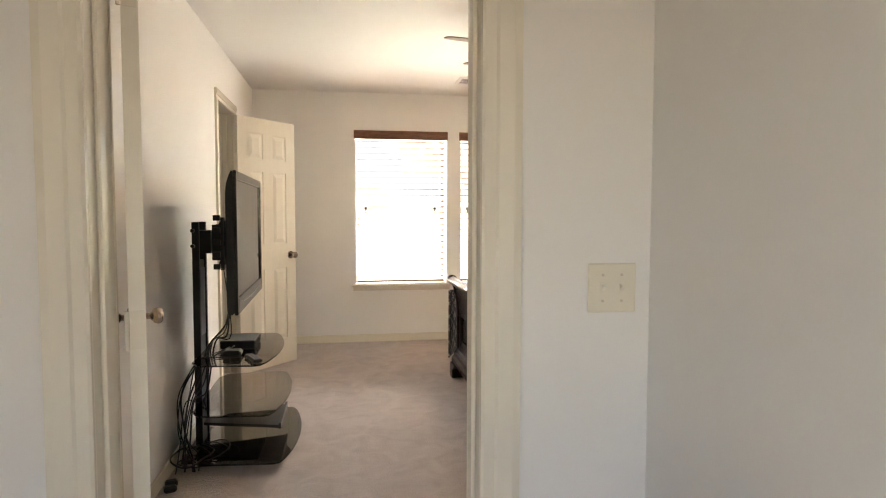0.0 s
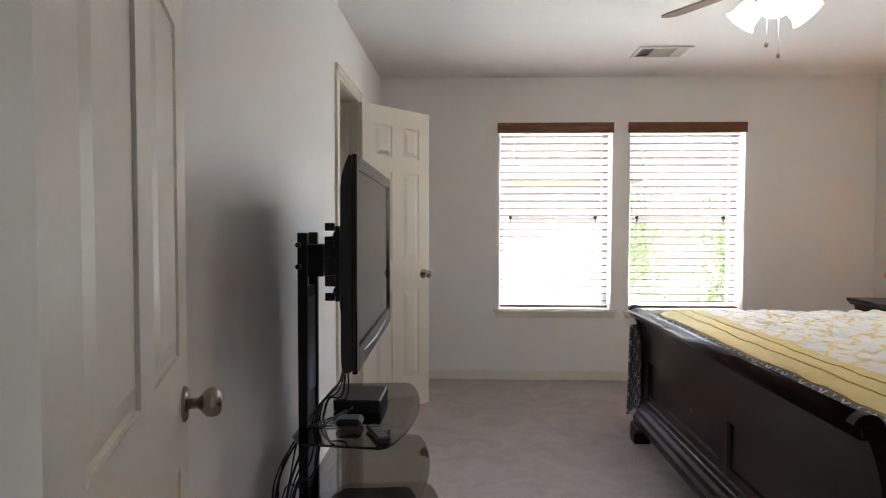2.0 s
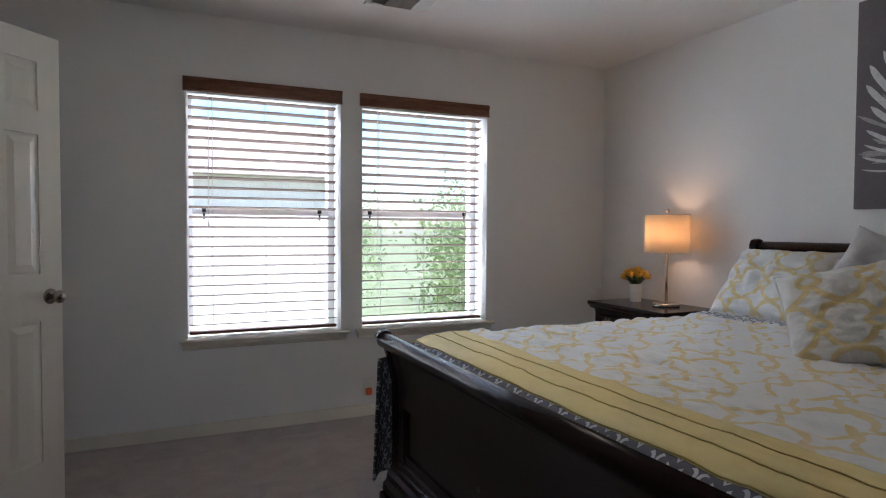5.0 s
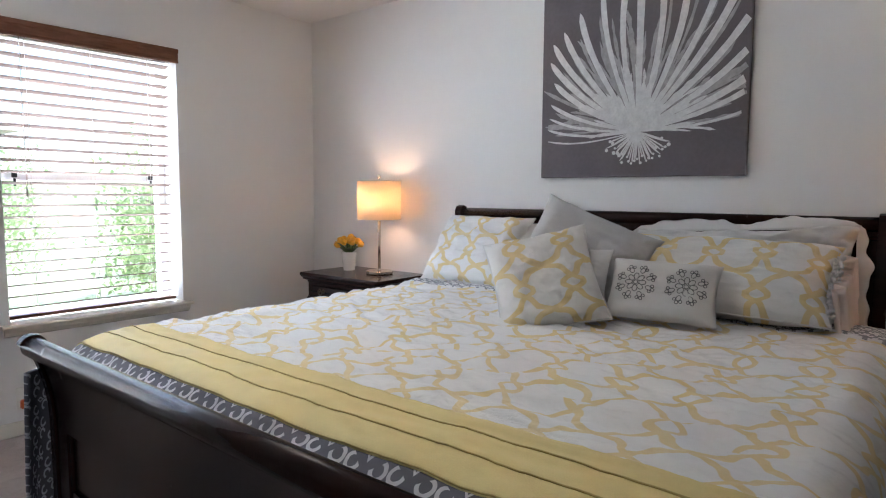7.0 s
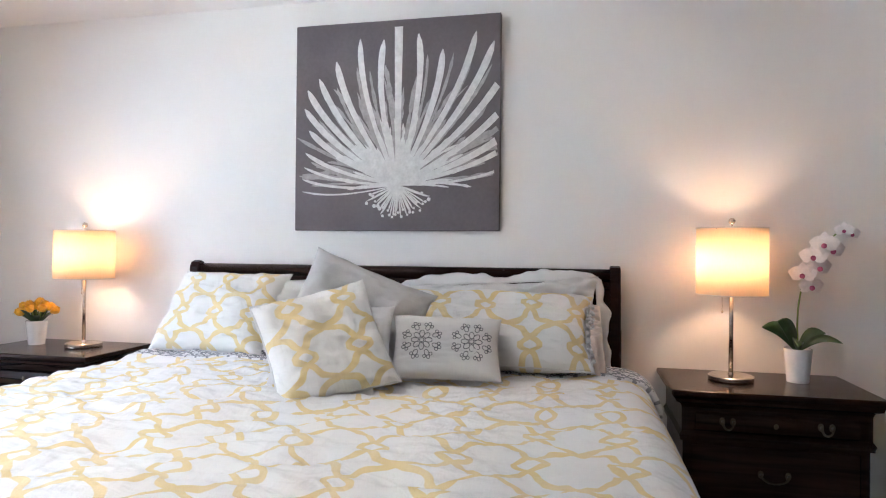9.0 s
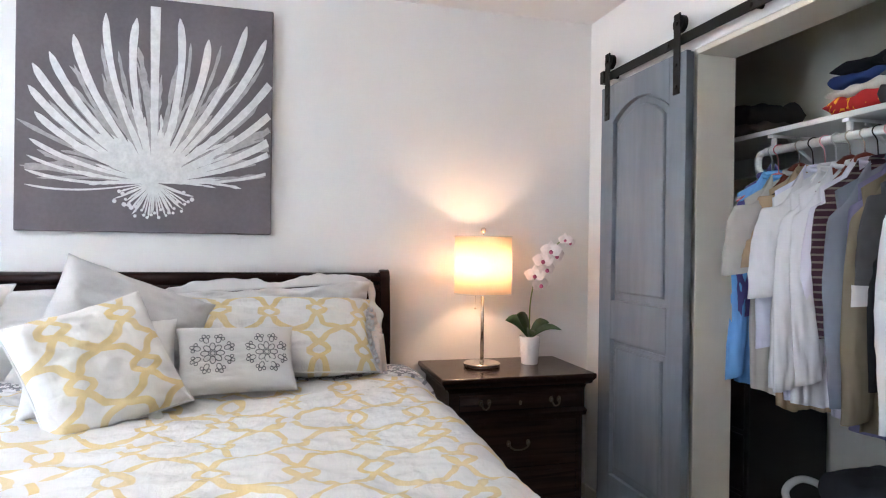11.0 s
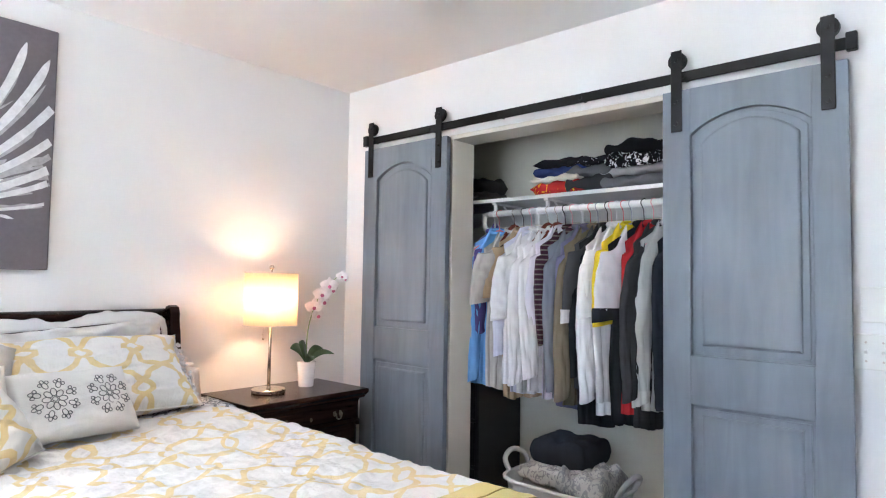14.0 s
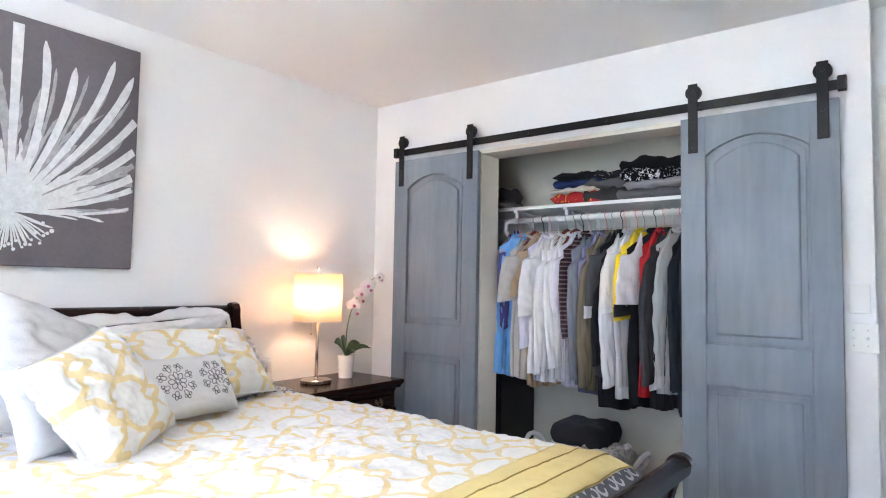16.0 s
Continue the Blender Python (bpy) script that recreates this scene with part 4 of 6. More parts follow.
def pillow(name, label, size, mat_, m, seed, wrinkle=0.008, pull=0.07):
    ob = single(name, pillow_mesh(*size, seed, wrinkle=wrinkle, pull=pull), mat_, label, "pillow", group="pillows on the bed", soft=True)
    ob.matrix_world = m
    return ob


frilled = pillow("bed_pillow", "white pillow with frilled edge against the headboard", (0.86, 0.42, 0.17), M_WHITECLOTH, stand((3.262, 3.255, 0.905), 20, 0, 3.5), 1, 0.06, 0.09)
pillow("bed_pillow", "white pillow against the headboard behind a printed sham", (0.82, 0.40, 0.17), M_WHITECLOTH, stand((3.24, 4.30, 0.91), 22, 0), 2, 0.018)
sham = pillow("pillow_sham", "yellow trellis printed sham with grey trimmed edge", (0.92, 0.36, 0.17), M_TRELLIS_P, stand((3.03, 3.322, 0.928), 46, 0), 3, 0.018)
sham2 = pillow("pillow_sham", "yellow trellis printed sham leaning on the headboard", (0.58, 0.42, 0.15), M_TRELLIS_P, stand((3.17, 4.50, 0.945), 36, -6), 4, 0.018)
pillow("throw_pillow", "pale grey linen pillow propped on its corner", (0.51, 0.46, 0.16), M_GREYPILLOW, corner_pose((2.862, 3.745, 0.955), (0.106, -0.447, -0.185), (0.125, -0.024, 0.226)), 5, 0.016)
pillow("throw_pillow", "plain white cushion tucked behind the printed cushion", (0.43, 0.28, 0.12), M_WHITECLOTH, corner_pose((2.665, 3.755, 0.900), (0.06, -0.40, 0.02), (0.11, 0.0, 0.19)), 6, 0.012)
square = pillow("throw_pillow", "square yellow trellis cushion with grey back tilted forward", (0.395, 0.395, 0.14), M_TRELLIS_P, corner_pose((2.562, 3.738, 0.918), (0.2, -0.28, 0.078), (0.1, 0.183, 0.275)), 7, 0.014)
med = pillow("throw_pillow", "small white lumbar cushion with two grey embroidered medallions", (0.385, 0.24, 0.11), M_WHITECLOTH, stand((2.752, 3.368, 0.893), 34, 12, -2), 8, 0.004)


def medallion(cx):
    """Ring embroidery that lies on the cushion's face."""
    def rest(x, y):
        u, v = x / 0.1925, y / 0.12
        return 0.055 * max(0.0, (1 - u ** 4) * (1 - v ** 4)) ** 0.55 + 0.0035
    bm = bmesh.new()

    def ring(fn, n, r=0.0013):
        pts = []
        for k in range(n):
            x, y = fn(2 * math.pi * k / n)
            x += cx
            pts.append((x, y, rest(x, y)))
        tube(bm, pts, r, 5, closed=True)

    def petal(at, ln, w, b, n=18):
        ring(lambda a: ((at + ln * math.cos(a)) * math.cos(b) - w * math.sin(a) * math.sin(b), (at + ln * math.cos(a)) * math.sin(b) + w * math.sin(a) * math.cos(b)), n)
    ring(lambda a: (0.0075 * math.cos(a), 0.0075 * math.sin(a)), 16)
    for k in range(8):
        petal(0.0235, 0.0125, 0.0085, math.pi * k / 4)
    for k in range(8):
        b = math.pi * k / 4 + math.pi / 8
        petal(0.050, 0.0105, 0.0075, b)
        petal(0.066, 0.0065, 0.0055, b, 12)
        for side in (-1, 1):
            petal(0.060, 0.0055, 0.005, b + side * 0.19, 12)
    part("embroidered_medallion", bm, M_THREAD, med, "grey thread medallion")


medallion(-0.085)
medallion(0.085)
def piping(ob, w, h, pull):
    pts = []
    for k in range(80):
        a = 2 * math.pi * k / 80
        c, s = math.cos(a), math.sin(a)
        q = max(abs(c), abs(s))
        u, v = c / q, s / q
        pts.append((u * w / 2 * (1 - pull * (1 - v * v) * abs(u) ** 3), v * h / 2 * (1 - pull * (1 - u * u) * abs(v) ** 3), 0.0))
    part("piping", tube(bmesh.new(), pts, 0.004, 6, closed=True), M_WHITECLOTH, ob, soft=True)


bm = bmesh.new()
RW, RH = 0.86, 0.42


def frill(a, b):
    """Ruffle that runs up one end, along the top and down the other end."""
    run = a * (2 * RH + RW)
    if run < RH:
        u, v, n = RW / 2, -RH / 2 + run, Vector((1, 0, 0))
    elif run < RH + RW:
        u, v, n = RW / 2 - (run - RH), RH / 2, Vector((0, 1, 0))
    else:
        u, v, n = -RW / 2, RH / 2 - (run - RH - RW), Vector((-1, 0, 0))
    wave = 0.030 * noise.noise((run * 9, 0.7, 3.3)) + 0.012 * noise.noise((run * 24, 1.7, 3.3))
    return Vector((u * 0.965, v * 0.94, 0)) + n * b * (0.042 + 0.030 * noise.noise((run * 7, 2.2, 0.4)) + 0.014 * noise.noise((run * 17, 5.1, 0.9))) + Vector((0, 0, wave * b))


sheet(bm, frill, 150, 4, lambda a, b: (a, b))
ob = part("frill", bm, M_WHITECLOTH, frilled, "white ruffled frill", soft=True)
ob.modifiers.new("thickness", "SOLIDIFY").thickness = 0.003
piping(sham, 0.92, 0.36, 0.07)
piping(sham2, 0.58, 0.42, 0.07)
piping(square, 0.395, 0.395, 0.07)
back = pillow_mesh(0.384, 0.384, 0.122, 7, pull=0.07)
for v in back.verts:
    v.co.z = min(v.co.z, 0.0) * 1.18 - 0.004
part("care_tag", boxes((0.06, 0.10, -0.212, -0.186, -0.003, 0.0), bevel=0.0008), M_WHITECLOTH, square, "small white sewn-in care tag")
part("back_panel", back, M_SLATE, square, "slate grey back panel", soft=True)
bm = bmesh.new()
for k in range(60):
    z = -0.14 + 0.28 * k / 59
    bm2 = Vector((0.445 + 0.012 * math.sin(k * 1.9), z, 0.01 * math.sin(k * 2.7)))
    ball(bm, bm2, 0.008, u=6, v=4)
part("fringe", bm, M_CUFF, sham, "grey and white trimmed edge")
bm = bmesh.new()
sheet(bm, lambda a, b: Vector((2.95 + 0.33 * a, 2.86 + 0.02 * math.sin(a * 40) - 0.02 * b, 1.02 - 0.26 * b - 0.10 * (1 - a) * (1 - b))), 40, 8, lambda a, b: (a, b))
fr = single("pillow_flange", bm, M_PINKSHEET, "blush ruffled pillowcase edge at the bed side", "pillowcase", soft=True)
fr.modifiers.new("thickness", "SOLIDIFY").thickness = 0.006


# ---- nightstands ----
def nightstand(m, label):
    """Top 0.71 wide along y, front towards -x; the origin is the middle of the footprint."""
    root = thing("nightstand", label, "nightstand", m, group="pair of nightstands")
    d, w, h = 0.225, 0.352, 0.735
    bm = bmesh.new()
    box(bm, -d, d, -w, w, h - 0.022, h, 0.006, 2)
    part("top", bm, M_STAND, root, "polished dark top")
    prof = [(0.0, 0.0), (0.010, -0.012), (0.012, -0.022), (0.030, -0.03), (0.036, -0.045), (0.036, -0.13), (0.026, -0.145), (0.03, -0.155), (0.03, -0.165)]
    bm = bmesh.new()
    rings = []
    for o, z in prof:
        o += 0.004
        rings.append([bm.verts.new(p) for p in ((-d + o, -w + o, h - 0.022 + z), (d, -w + o, h - 0.022 + z), (d, w - o, h - 0.022 + z), (-d + o, w - o, h - 0.022 + z))])
    for p, q in zip(rings, rings[1:]):
        for i in range(4):
            bm.faces.new((p[i], q[i], q[(i + 1) % 4], p[(i + 1) % 4]))
    part("cornice", bm, M_STAND, root)
    part("body", boxes((-d + 0.045, d, -w + 0.045, w - 0.045, 0.10, h - 0.187), bevel=0.003), M_STAND, root)
    part("frieze", boxes((-d + 0.05, d, -w + 0.05, w - 0.05, h - 0.187, h - 0.03)), M_STAND, root)
    for z0, z1, xf, n in ((h - 0.155, h - 0.075, -d + 0.034, 2), (0.335, 0.535, -d + 0.039, 1), (0.115, 0.315, -d + 0.039, 1)):
        bm = bmesh.new()
        if n == 2:
            slab(bm, [(xf + 0.012, z0), (xf - 0.006, z0 + 0.012), (xf - 0.012, (z0 + z1) / 2), (xf - 0.006, z1 - 0.012), (xf + 0.012, z1)], "y", -w + 0.085, w - 0.085)
        else:
            box(bm, xf, xf + 0.012, -w + 0.075, w - 0.075, z0, z1, 0.004)
        drawer = part("drawer", bm, M_STAND, root)
        spots = (-0.16, 0.16) if n == 2 else (0.0,)
        for y in spots:
            bm = bmesh.new()
            z = (z0 + z1) / 2
            xo = xf - (0.012 if n == 2 else 0.0)
            half = 0.018 if n == 2 else 0.045
            for s in (-1, 1):
                rod(bm, (xo, y + s * half, z + 0.008), (xo - 0.016, y + s * half, z + 0.008), 0.005, seg=10)
                ball(bm, (xo - 0.002, y + s * half, z + 0.008), 0.010, (0.4, 1, 1.4), 10, 8)
            tube(bm, [(xo - 0.015, y + half * math.cos(a), z + 0.008 - 0.026 * math.sin(a)) for a in [math.pi * k / 12 for k in range(13)]], 0.0035, 8)
            part("bail_pull", bm, M_BRASS, drawer, "dark brass bail pull")
        if n == 2:
            bm = bmesh.new()
            ball(bm, (xf - 0.013, 0, (z0 + z1) / 2), 0.008, (0.4, 1, 1.3), 10, 8)
            part("keyhole_plate", bm, M_BRASS, drawer)
    for y in (-w + 0.05, w - 0.13):
        for x in (-d + 0.04, d - 0.09):
            part("foot", boxes((x, x + 0.08, y, y + 0.08, 0.0, 0.10), bevel=0.008), M_STAND, root)
    return root


nightstand(pose(3.237, 5.425, 0), "dark wood nightstand carrying a lamp and yellow flowers")
nightstand(pose(3.237, 2.235, 0), "dark wood nightstand carrying a lamp and white orchid")
NS_TOP = 0.735


# ---- bedside lamps ----
def table_lamp(x, y, label, z0=0.335, z1=0.595, r=0.130):
    root = thing("table_lamp", label, "lamp", pose(x, y, NS_TOP), group="pair of bedside lamps")
    part("base", lathe(bmesh.new(), [(0, 0), (0.080, 0), (0.083, 0.004), (0.083, 0.018), (0.078, 0.022), (0.012, 0.024), (0.009, 0.034), (0, 0.034)], seg=40), M_NICKEL, root, "round brushed nickel base", soft=False)
    part("pole", rod(bmesh.new(), (0, 0, 0.03), (0, 0, 0.40), 0.0085), M_NICKEL, root, soft=True)
    bm = lathe(bmesh.new(), [(0.016, 0.385), (0.018, 0.39), (0.018, 0.43), (0.013, 0.435), (0.0, 0.436)], seg=16)
    part("socket", bm, M_NICKEL, root, soft=True)
    bm = bmesh.new()
    rod(bm, (0.016, 0, 0.405), (0.016, 0.03, 0.40), 0.0015, seg=6)
    rod(bm, (0.016, 0.03, 0.40), (0.016, 0.03, 0.27), 0.001, seg=6)
    ball(bm, (0.016, 0.03, 0.265), 0.005, u=8, v=6)
    part("pull_chain", bm, M_NICKEL, root)
    bm = bmesh.new()
    seg = 56
    lathe(bm, [(r, z0), (r, z1), (r - 0.0015, z1), (r - 0.0015, z0), (r, z0)], seg=seg)
    part("shade", bm, M_SHADE, root, "lit cream drum shade", soft=True)
    bm = bmesh.new()
    for z in (z0, z1):
        part("shade_rim", tube(bmesh.new(), [(r * math.cos(a), r * math.sin(a), z) for a in [2 * math.pi * k / 48 for k in range(48)]], 0.003, 6, closed=True), M_WHITECLOTH, root)
    for k in range(3):
        a = 2 * math.pi * k / 3 + 0.4
        rod(bm, (0, 0, z1 - 0.012), (r * math.cos(a), r * math.sin(a), z1 - 0.004), 0.0015, seg=6)
    rod(bm, (0, 0, 0.43), (0, 0, z1 + 0.015), 0.003, seg=8)
    part("harp", bm, M_NICKEL, root)
    bm = bmesh.new()
    ball(bm, (0, 0, z1 + 0.028), 0.013)
    part("finial", bm, M_NICKEL, root, soft=True)
    lamp("bedside_bulb", "POINT", BULB_WATTS, WARM, pose(x, y + 0.012, NS_TOP + 0.465), radius=0.045)
    return root


table_lamp(3.28, 5.325, "lit brushed-nickel table lamp beside yellow flowers", 0.34, 0.578, 0.135)
table_lamp(3.255, 2.335, "lit brushed-nickel table lamp beside the orchid")


# ---- flowers ----
M_PETAL = plain("yellow_petal", (0.90, 0.45, 0.03), 0.5, vary=0.25, scale=40, relief=0.1)
M_LEAF = plain("dark_green_leaf", (0.035, 0.075, 0.025), 0.4, vary=0.25, scale=25)
M_STEM = plain("green_stem", (0.16, 0.24, 0.07), 0.5)
M_SOIL = plain("dark_soil", (0.03, 0.022, 0.016), 0.95, vary=0.3)
M_ORCHID = plain("white_orchid_petal", (0.85, 0.81, 0.81), 0.5, vary=0.08, scale=60)
M_LIP = plain("magenta_orchid_lip", (0.45, 0.10, 0.22), 0.5, vary=0.2)


def pot(root, r0, r1, h):
    part("pot", lathe(bmesh.new(), [(0, 0), (r0, 0), (r0 + 0.001, 0.003), (r1, h), (r1 - 0.004, h), (r1 - 0.005, h - 0.015), (0, h - 0.015)], seg=36), M_POT, root, "white tapered ceramic pot", soft=False)
    part("soil", lathe(bmesh.new(), [(r1 - 0.006, h - 0.014), (0, h - 0.010)], seg=20), M_SOIL, root)


def leaf_blade(bm, base, tip, wide, sag=0.02, n=8, facing=(0, 0, 1)):
    base, tip = Vector(base), Vector(tip)
    along = tip - base
    side = along.cross(Vector(facing))
    side = side.normalized() if side.length > 1e-4 else Vector((1, 0, 0))
    rows = []
    for i in range(n + 1):
        t = i / n
        c = base + along * t + Vector((0, 0, sag * math.sin(math.pi * t)))
        k = wide * math.sin(math.pi * (0.08 + 0.92 * t)) ** 0.7 if t < 1 else 0.0005
        rows.append([bm.verts.new(c + side * k * s + Vector((0, 0, 0.25 * k * abs(s)))) for s in (-1, 0, 1)])
    for p, q in zip(rows, rows[1:]):
        for j in range(2):
            bm.faces.new((p[j], p[j + 1], q[j + 1], q[j]))


rng = random.Random(4)
tulips = thing("flower_pot", "yellow-orange tulips in a white ceramic pot", "flowers", pose(3.285, 5.61, NS_TOP))
pot(tulips, 0.036, 0.050, 0.12)
for k in range(11):
    a, rad = k * 2.4, 0.012 + 0.052 * (k / 10) ** 0.7
    top = Vector((rad * math.cos(a), rad * math.sin(a), 0.205 - rad * 0.75 + rng.uniform(-0.008, 0.01)))
    stem = part("stem", tube(bmesh.new(), smooth_path([(0.25 * top.x, 0.25 * top.y, 0.105), (0.7 * top.x, 0.7 * top.y, 0.15), top], 4), 0.0025, 6), M_STEM, tulips)
    bm = bmesh.new()
    q = Vector((top.x * 2.2, top.y * 2.2, 0.1)).to_track_quat("Z", "Y").to_matrix().to_4x4()
    for layer, (r1, n) in enumerate(((0.021, 3), (0.017, 3))):
        for j in range(n):
            rot = Matrix.Translation(top) @ q @ Matrix.Rotation(2 * math.pi * j / n + layer * 1.05, 4, "Z")
            rows = []
            for i in range(6):
                t = i / 5
                out, up = r1 * math.sin(math.pi * (0.1 + 0.72 * t)), 0.045 * t
                w = 0.017 * math.sin(math.pi * (0.12 + 0.85 * t))
                rows.append([bm.verts.new(rot @ Vector((out - 0.3 * abs(s) * w, s * w, up))) for s in (-1, 0, 1)])
            for p, r in zip(rows, rows[1:]):
                for c in range(2):
                    bm.faces.new((p[c], p[c + 1], r[c + 1], r[c]))
    part("blossom", bm, M_PETAL, stem, "yellow-orange tulip blossom", soft=True)
for k in range(9):
    a = k * 0.72 + 0.3
    bm = bmesh.new()
    leaf_blade(bm, (0.02 * math.cos(a), 0.02 * math.sin(a), 0.108), (0.105 * math.cos(a), 0.105 * math.sin(a), 0.165 + 0.02 * math.sin(k * 2)), 0.016, 0.012)
    part("leaf", bm, M_LEAF, tulips, soft=True)

orchid = thing("orchid_plant", "white moth orchid in a small white ceramic pot", "orchid", pose(3.29, 2.085, NS_TOP))
pot(orchid, 0.038, 0.050, 0.13)
path = smooth_path([(0, 0, 0.115), (-0.002, 0.004, 0.22), (-0.015, 0.0, 0.33), (-0.05, -0.02, 0.45), (-0.10, -0.07, 0.55), (-0.14, -0.12, 0.60)], 8)
part("stem", tube(bmesh.new(), path, 0.004, 8, taper=0.5), M_STEM, orchid)
for tip, w in (((-0.06, 0.145, 0.215), 0.030), ((-0.05, 0.085, 0.24), 0.027), ((-0.07, -0.13, 0.165), 0.016), ((-0.02, -0.09, 0.195), 0.022), ((-0.10, 0.03, 0.15), 0.02)):
    bm = bmesh.new()
    leaf_blade(bm, (0, 0, 0.12), tip, w, 0.03, facing=(-0.8, 0.1, 0.55))
    ob = part("leaf", bm, M_LEAF, orchid, soft=True)
    ob.modifiers.new("thickness", "SOLIDIFY").thickness = 0.003


def orchid_flower(c, face, size):
    bm, lip = bmesh.new(), bmesh.new()
    m = Matrix.Translation(c) @ Vector(face).to_track_quat("Z", "Y").to_matrix().to_4x4()
    for j, (a, ln, w) in enumerate(((90, 1.0, 0.48), (210, 0.95, 0.45), (330, 0.95, 0.45), (10, 1.1, 0.8), (170, 1.1, 0.8))):
        rot = m @ Matrix.Rotation(radians(a), 4, "Z")
        rows = []
        for i in range(5):
            t = i / 4
            k = size * w * 0.75 * math.sin(math.pi * (0.1 + 0.86 * t))
            rows.append([bm.verts.new(rot @ Vector((size * ln * t, s * k, 0.004 * j * 0.2 + size * (0.2 * t - 0.25 * t * t - 0.08 * abs(s))))) for s in (-1, 0, 1)])
        for p, r in zip(rows, rows[1:]):
            for q in range(2):
                bm.faces.new((p[q], p[q + 1], r[q + 1], r[q]))
    flower = part("blossom", bm, M_ORCHID, orchid, "white orchid blossom", soft=True)
    ball(lip, m @ Vector((0, -size * 0.15, size * 0.15)), size * 0.22, (1, 1, 1), 8, 6)
    part("lip", lip, M_LIP, flower)


for k, t in enumerate((0.52, 0.58, 0.64, 0.70, 0.76, 0.82, 0.93, 1.0)):
    p = path[min(len(path) - 1, int(t * (len(path) - 1)))]
    side = 0.022 * (1 if k % 2 else -1)
    orchid_flower(p + Vector((-0.018, side, -0.015)), (-1, side * 18 + 0.15, -0.15), 0.045 if k < 6 else 0.03)


# ---- painting ----
PY0, PY1, PZ0, PZ1, PX = 3.272, 4.269, 1.322, 2.312, 3.428
painting = thing("painting", "square grey-mauve canvas painted with a large white flower", "painting")
part("canvas", boxes((PX, XE - 0.001, PY0, PY1, PZ0, PZ1), bevel=0.004), M_CANVAS, painting)
rng = random.Random(9)
FY, FZ = 3.752, 1.535


def stroke(bm, a0, length, w, bend, start, lift, n=14, dry=0.2):
    """A tapering brush stroke that leaves the flower's heart at a0 degrees and bends on its way."""
    rows = []
    for i in range(n + 1):
        t = i / n
        a = radians(a0 + bend * t * t)
        rr = start + (length - start) * t
        y, z = FY + rr * math.cos(a), FZ + rr * math.sin(a)
        k = w * (0.46 + 0.70 * t ** 0.8) * math.sqrt(max(0.02, 1 - (max(0.0, t - 0.86) / 0.14) ** 2)) * (1 + dry * rng.uniform(-1, 1))
        ny, nz = -math.sin(a), math.cos(a)
        if not (PY0 + 0.004 < y < PY1 - 0.004 and PZ0 + 0.004 < z < PZ1 - 0.002):
            break
        rows.append([bm.verts.new((PX - lift, min(PY1 - 0.002, max(PY0 + 0.002, y + s * k * ny)), min(PZ1 - 0.001, z + s * k * nz))) for s in (-1, 1)])
    for p, q in zip(rows, rows[1:]):
        bm.faces.new((p[0], p[1], q[1], q[0]))


bm, bg = bmesh.new(), bmesh.new()
lift = 0.0008
# petal angles with their reach and half width
PETALS = ((94 - 90, 0.48, 6), (-3, 0.48, 4), (11, 0.48, 6), (19, 0.49, 9), (31, 0.52, 13), (38.5, 0.60, 14), (45.5, 0.65, 15), (52.5, 0.65, 14), (62.5, 0.67, 15), (74.7, 0.72, 13), (84, 0.69, 14),
          (90, 0.86, 18), (97.8, 0.71, 14), (108.8, 0.66, 15), (117.8, 0.79, 14), (124.8, 0.79, 15), (134, 0.75, 15), (144, 0.65, 14), (155, 0.58, 15), (161, 0.56, 11), (171, 0.53, 6))
for a, reach, half in PETALS:
    lift += 0.00006
    one = bmesh.new()
    curve = 0 if a == 90 else (8 if a < 90 else -8)
    stroke(one, a - curve, reach, half / 950, curve, 0.004, lift, n=22, dry=0.05)
    part("brush_stroke", one, M_PAINTWHITE, painting)
for a, reach in ((15, 0.45), (35, 0.5), (48.5, 0.52), (57, 0.56), (70, 0.6), (82, 0.6), (103, 0.62), (113.5, 0.66), (121, 0.68), (129, 0.7), (150, 0.58)):
    lift += 0.00004
    one = bmesh.new()
    curve = 6 if a < 90 else -6
    stroke(one, a - curve, reach, 0.007, curve, 0.05, 0.0007, n=22, dry=0.2)
    part("brush_stroke", one, M_PAINTGREY, painting, "thin grey-white brush stroke")
for k in range(70):
    a = rng.uniform(2, 178)
    lift += 0.00003
    stroke(bg, a, rng.uniform(0.3, 0.58), rng.uniform(0.004, 0.010), rng.uniform(-8, 8), 0.03, 0.0004 + k * 0.000005, dry=0.5)
for k in range(90):
    lift += 0.00002
    stroke(bm, rng.uniform(-6, 186), rng.uniform(0.10, 0.36), 0.005, rng.uniform(-6, 6), 0.0, lift, dry=0.5)
tagged(part("heart_paint", bm, M_PAINTWHITE, painting, "white paint fanning from the heart"), kind="stuff")
tagged(part("dry_paint", bg, M_PAINTGREY, painting, "thin dry grey-white paint"), kind="stuff")
for k in range(26):
    bm = bmesh.new()
    a = 198 + 144 * k / 25
    ln = 0.135 + rng.uniform(-0.03, 0.02) + 0.02 * abs(math.cos(radians(a)))
    lift += 0.00004
    stroke(bm, a, ln, 0.0035, rng.uniform(-5, 5), 0.003, lift, 8)
    y, z = FY + ln * math.cos(radians(a)), FZ + ln * math.sin(radians(a))
    rod(bm, (PX - lift - 0.0002, y, z), (PX - lift, y, z), 0.009 * rng.uniform(0.6, 1.1), seg=9)
    part("stamen", bm, M_PAINTWHITE, painting)


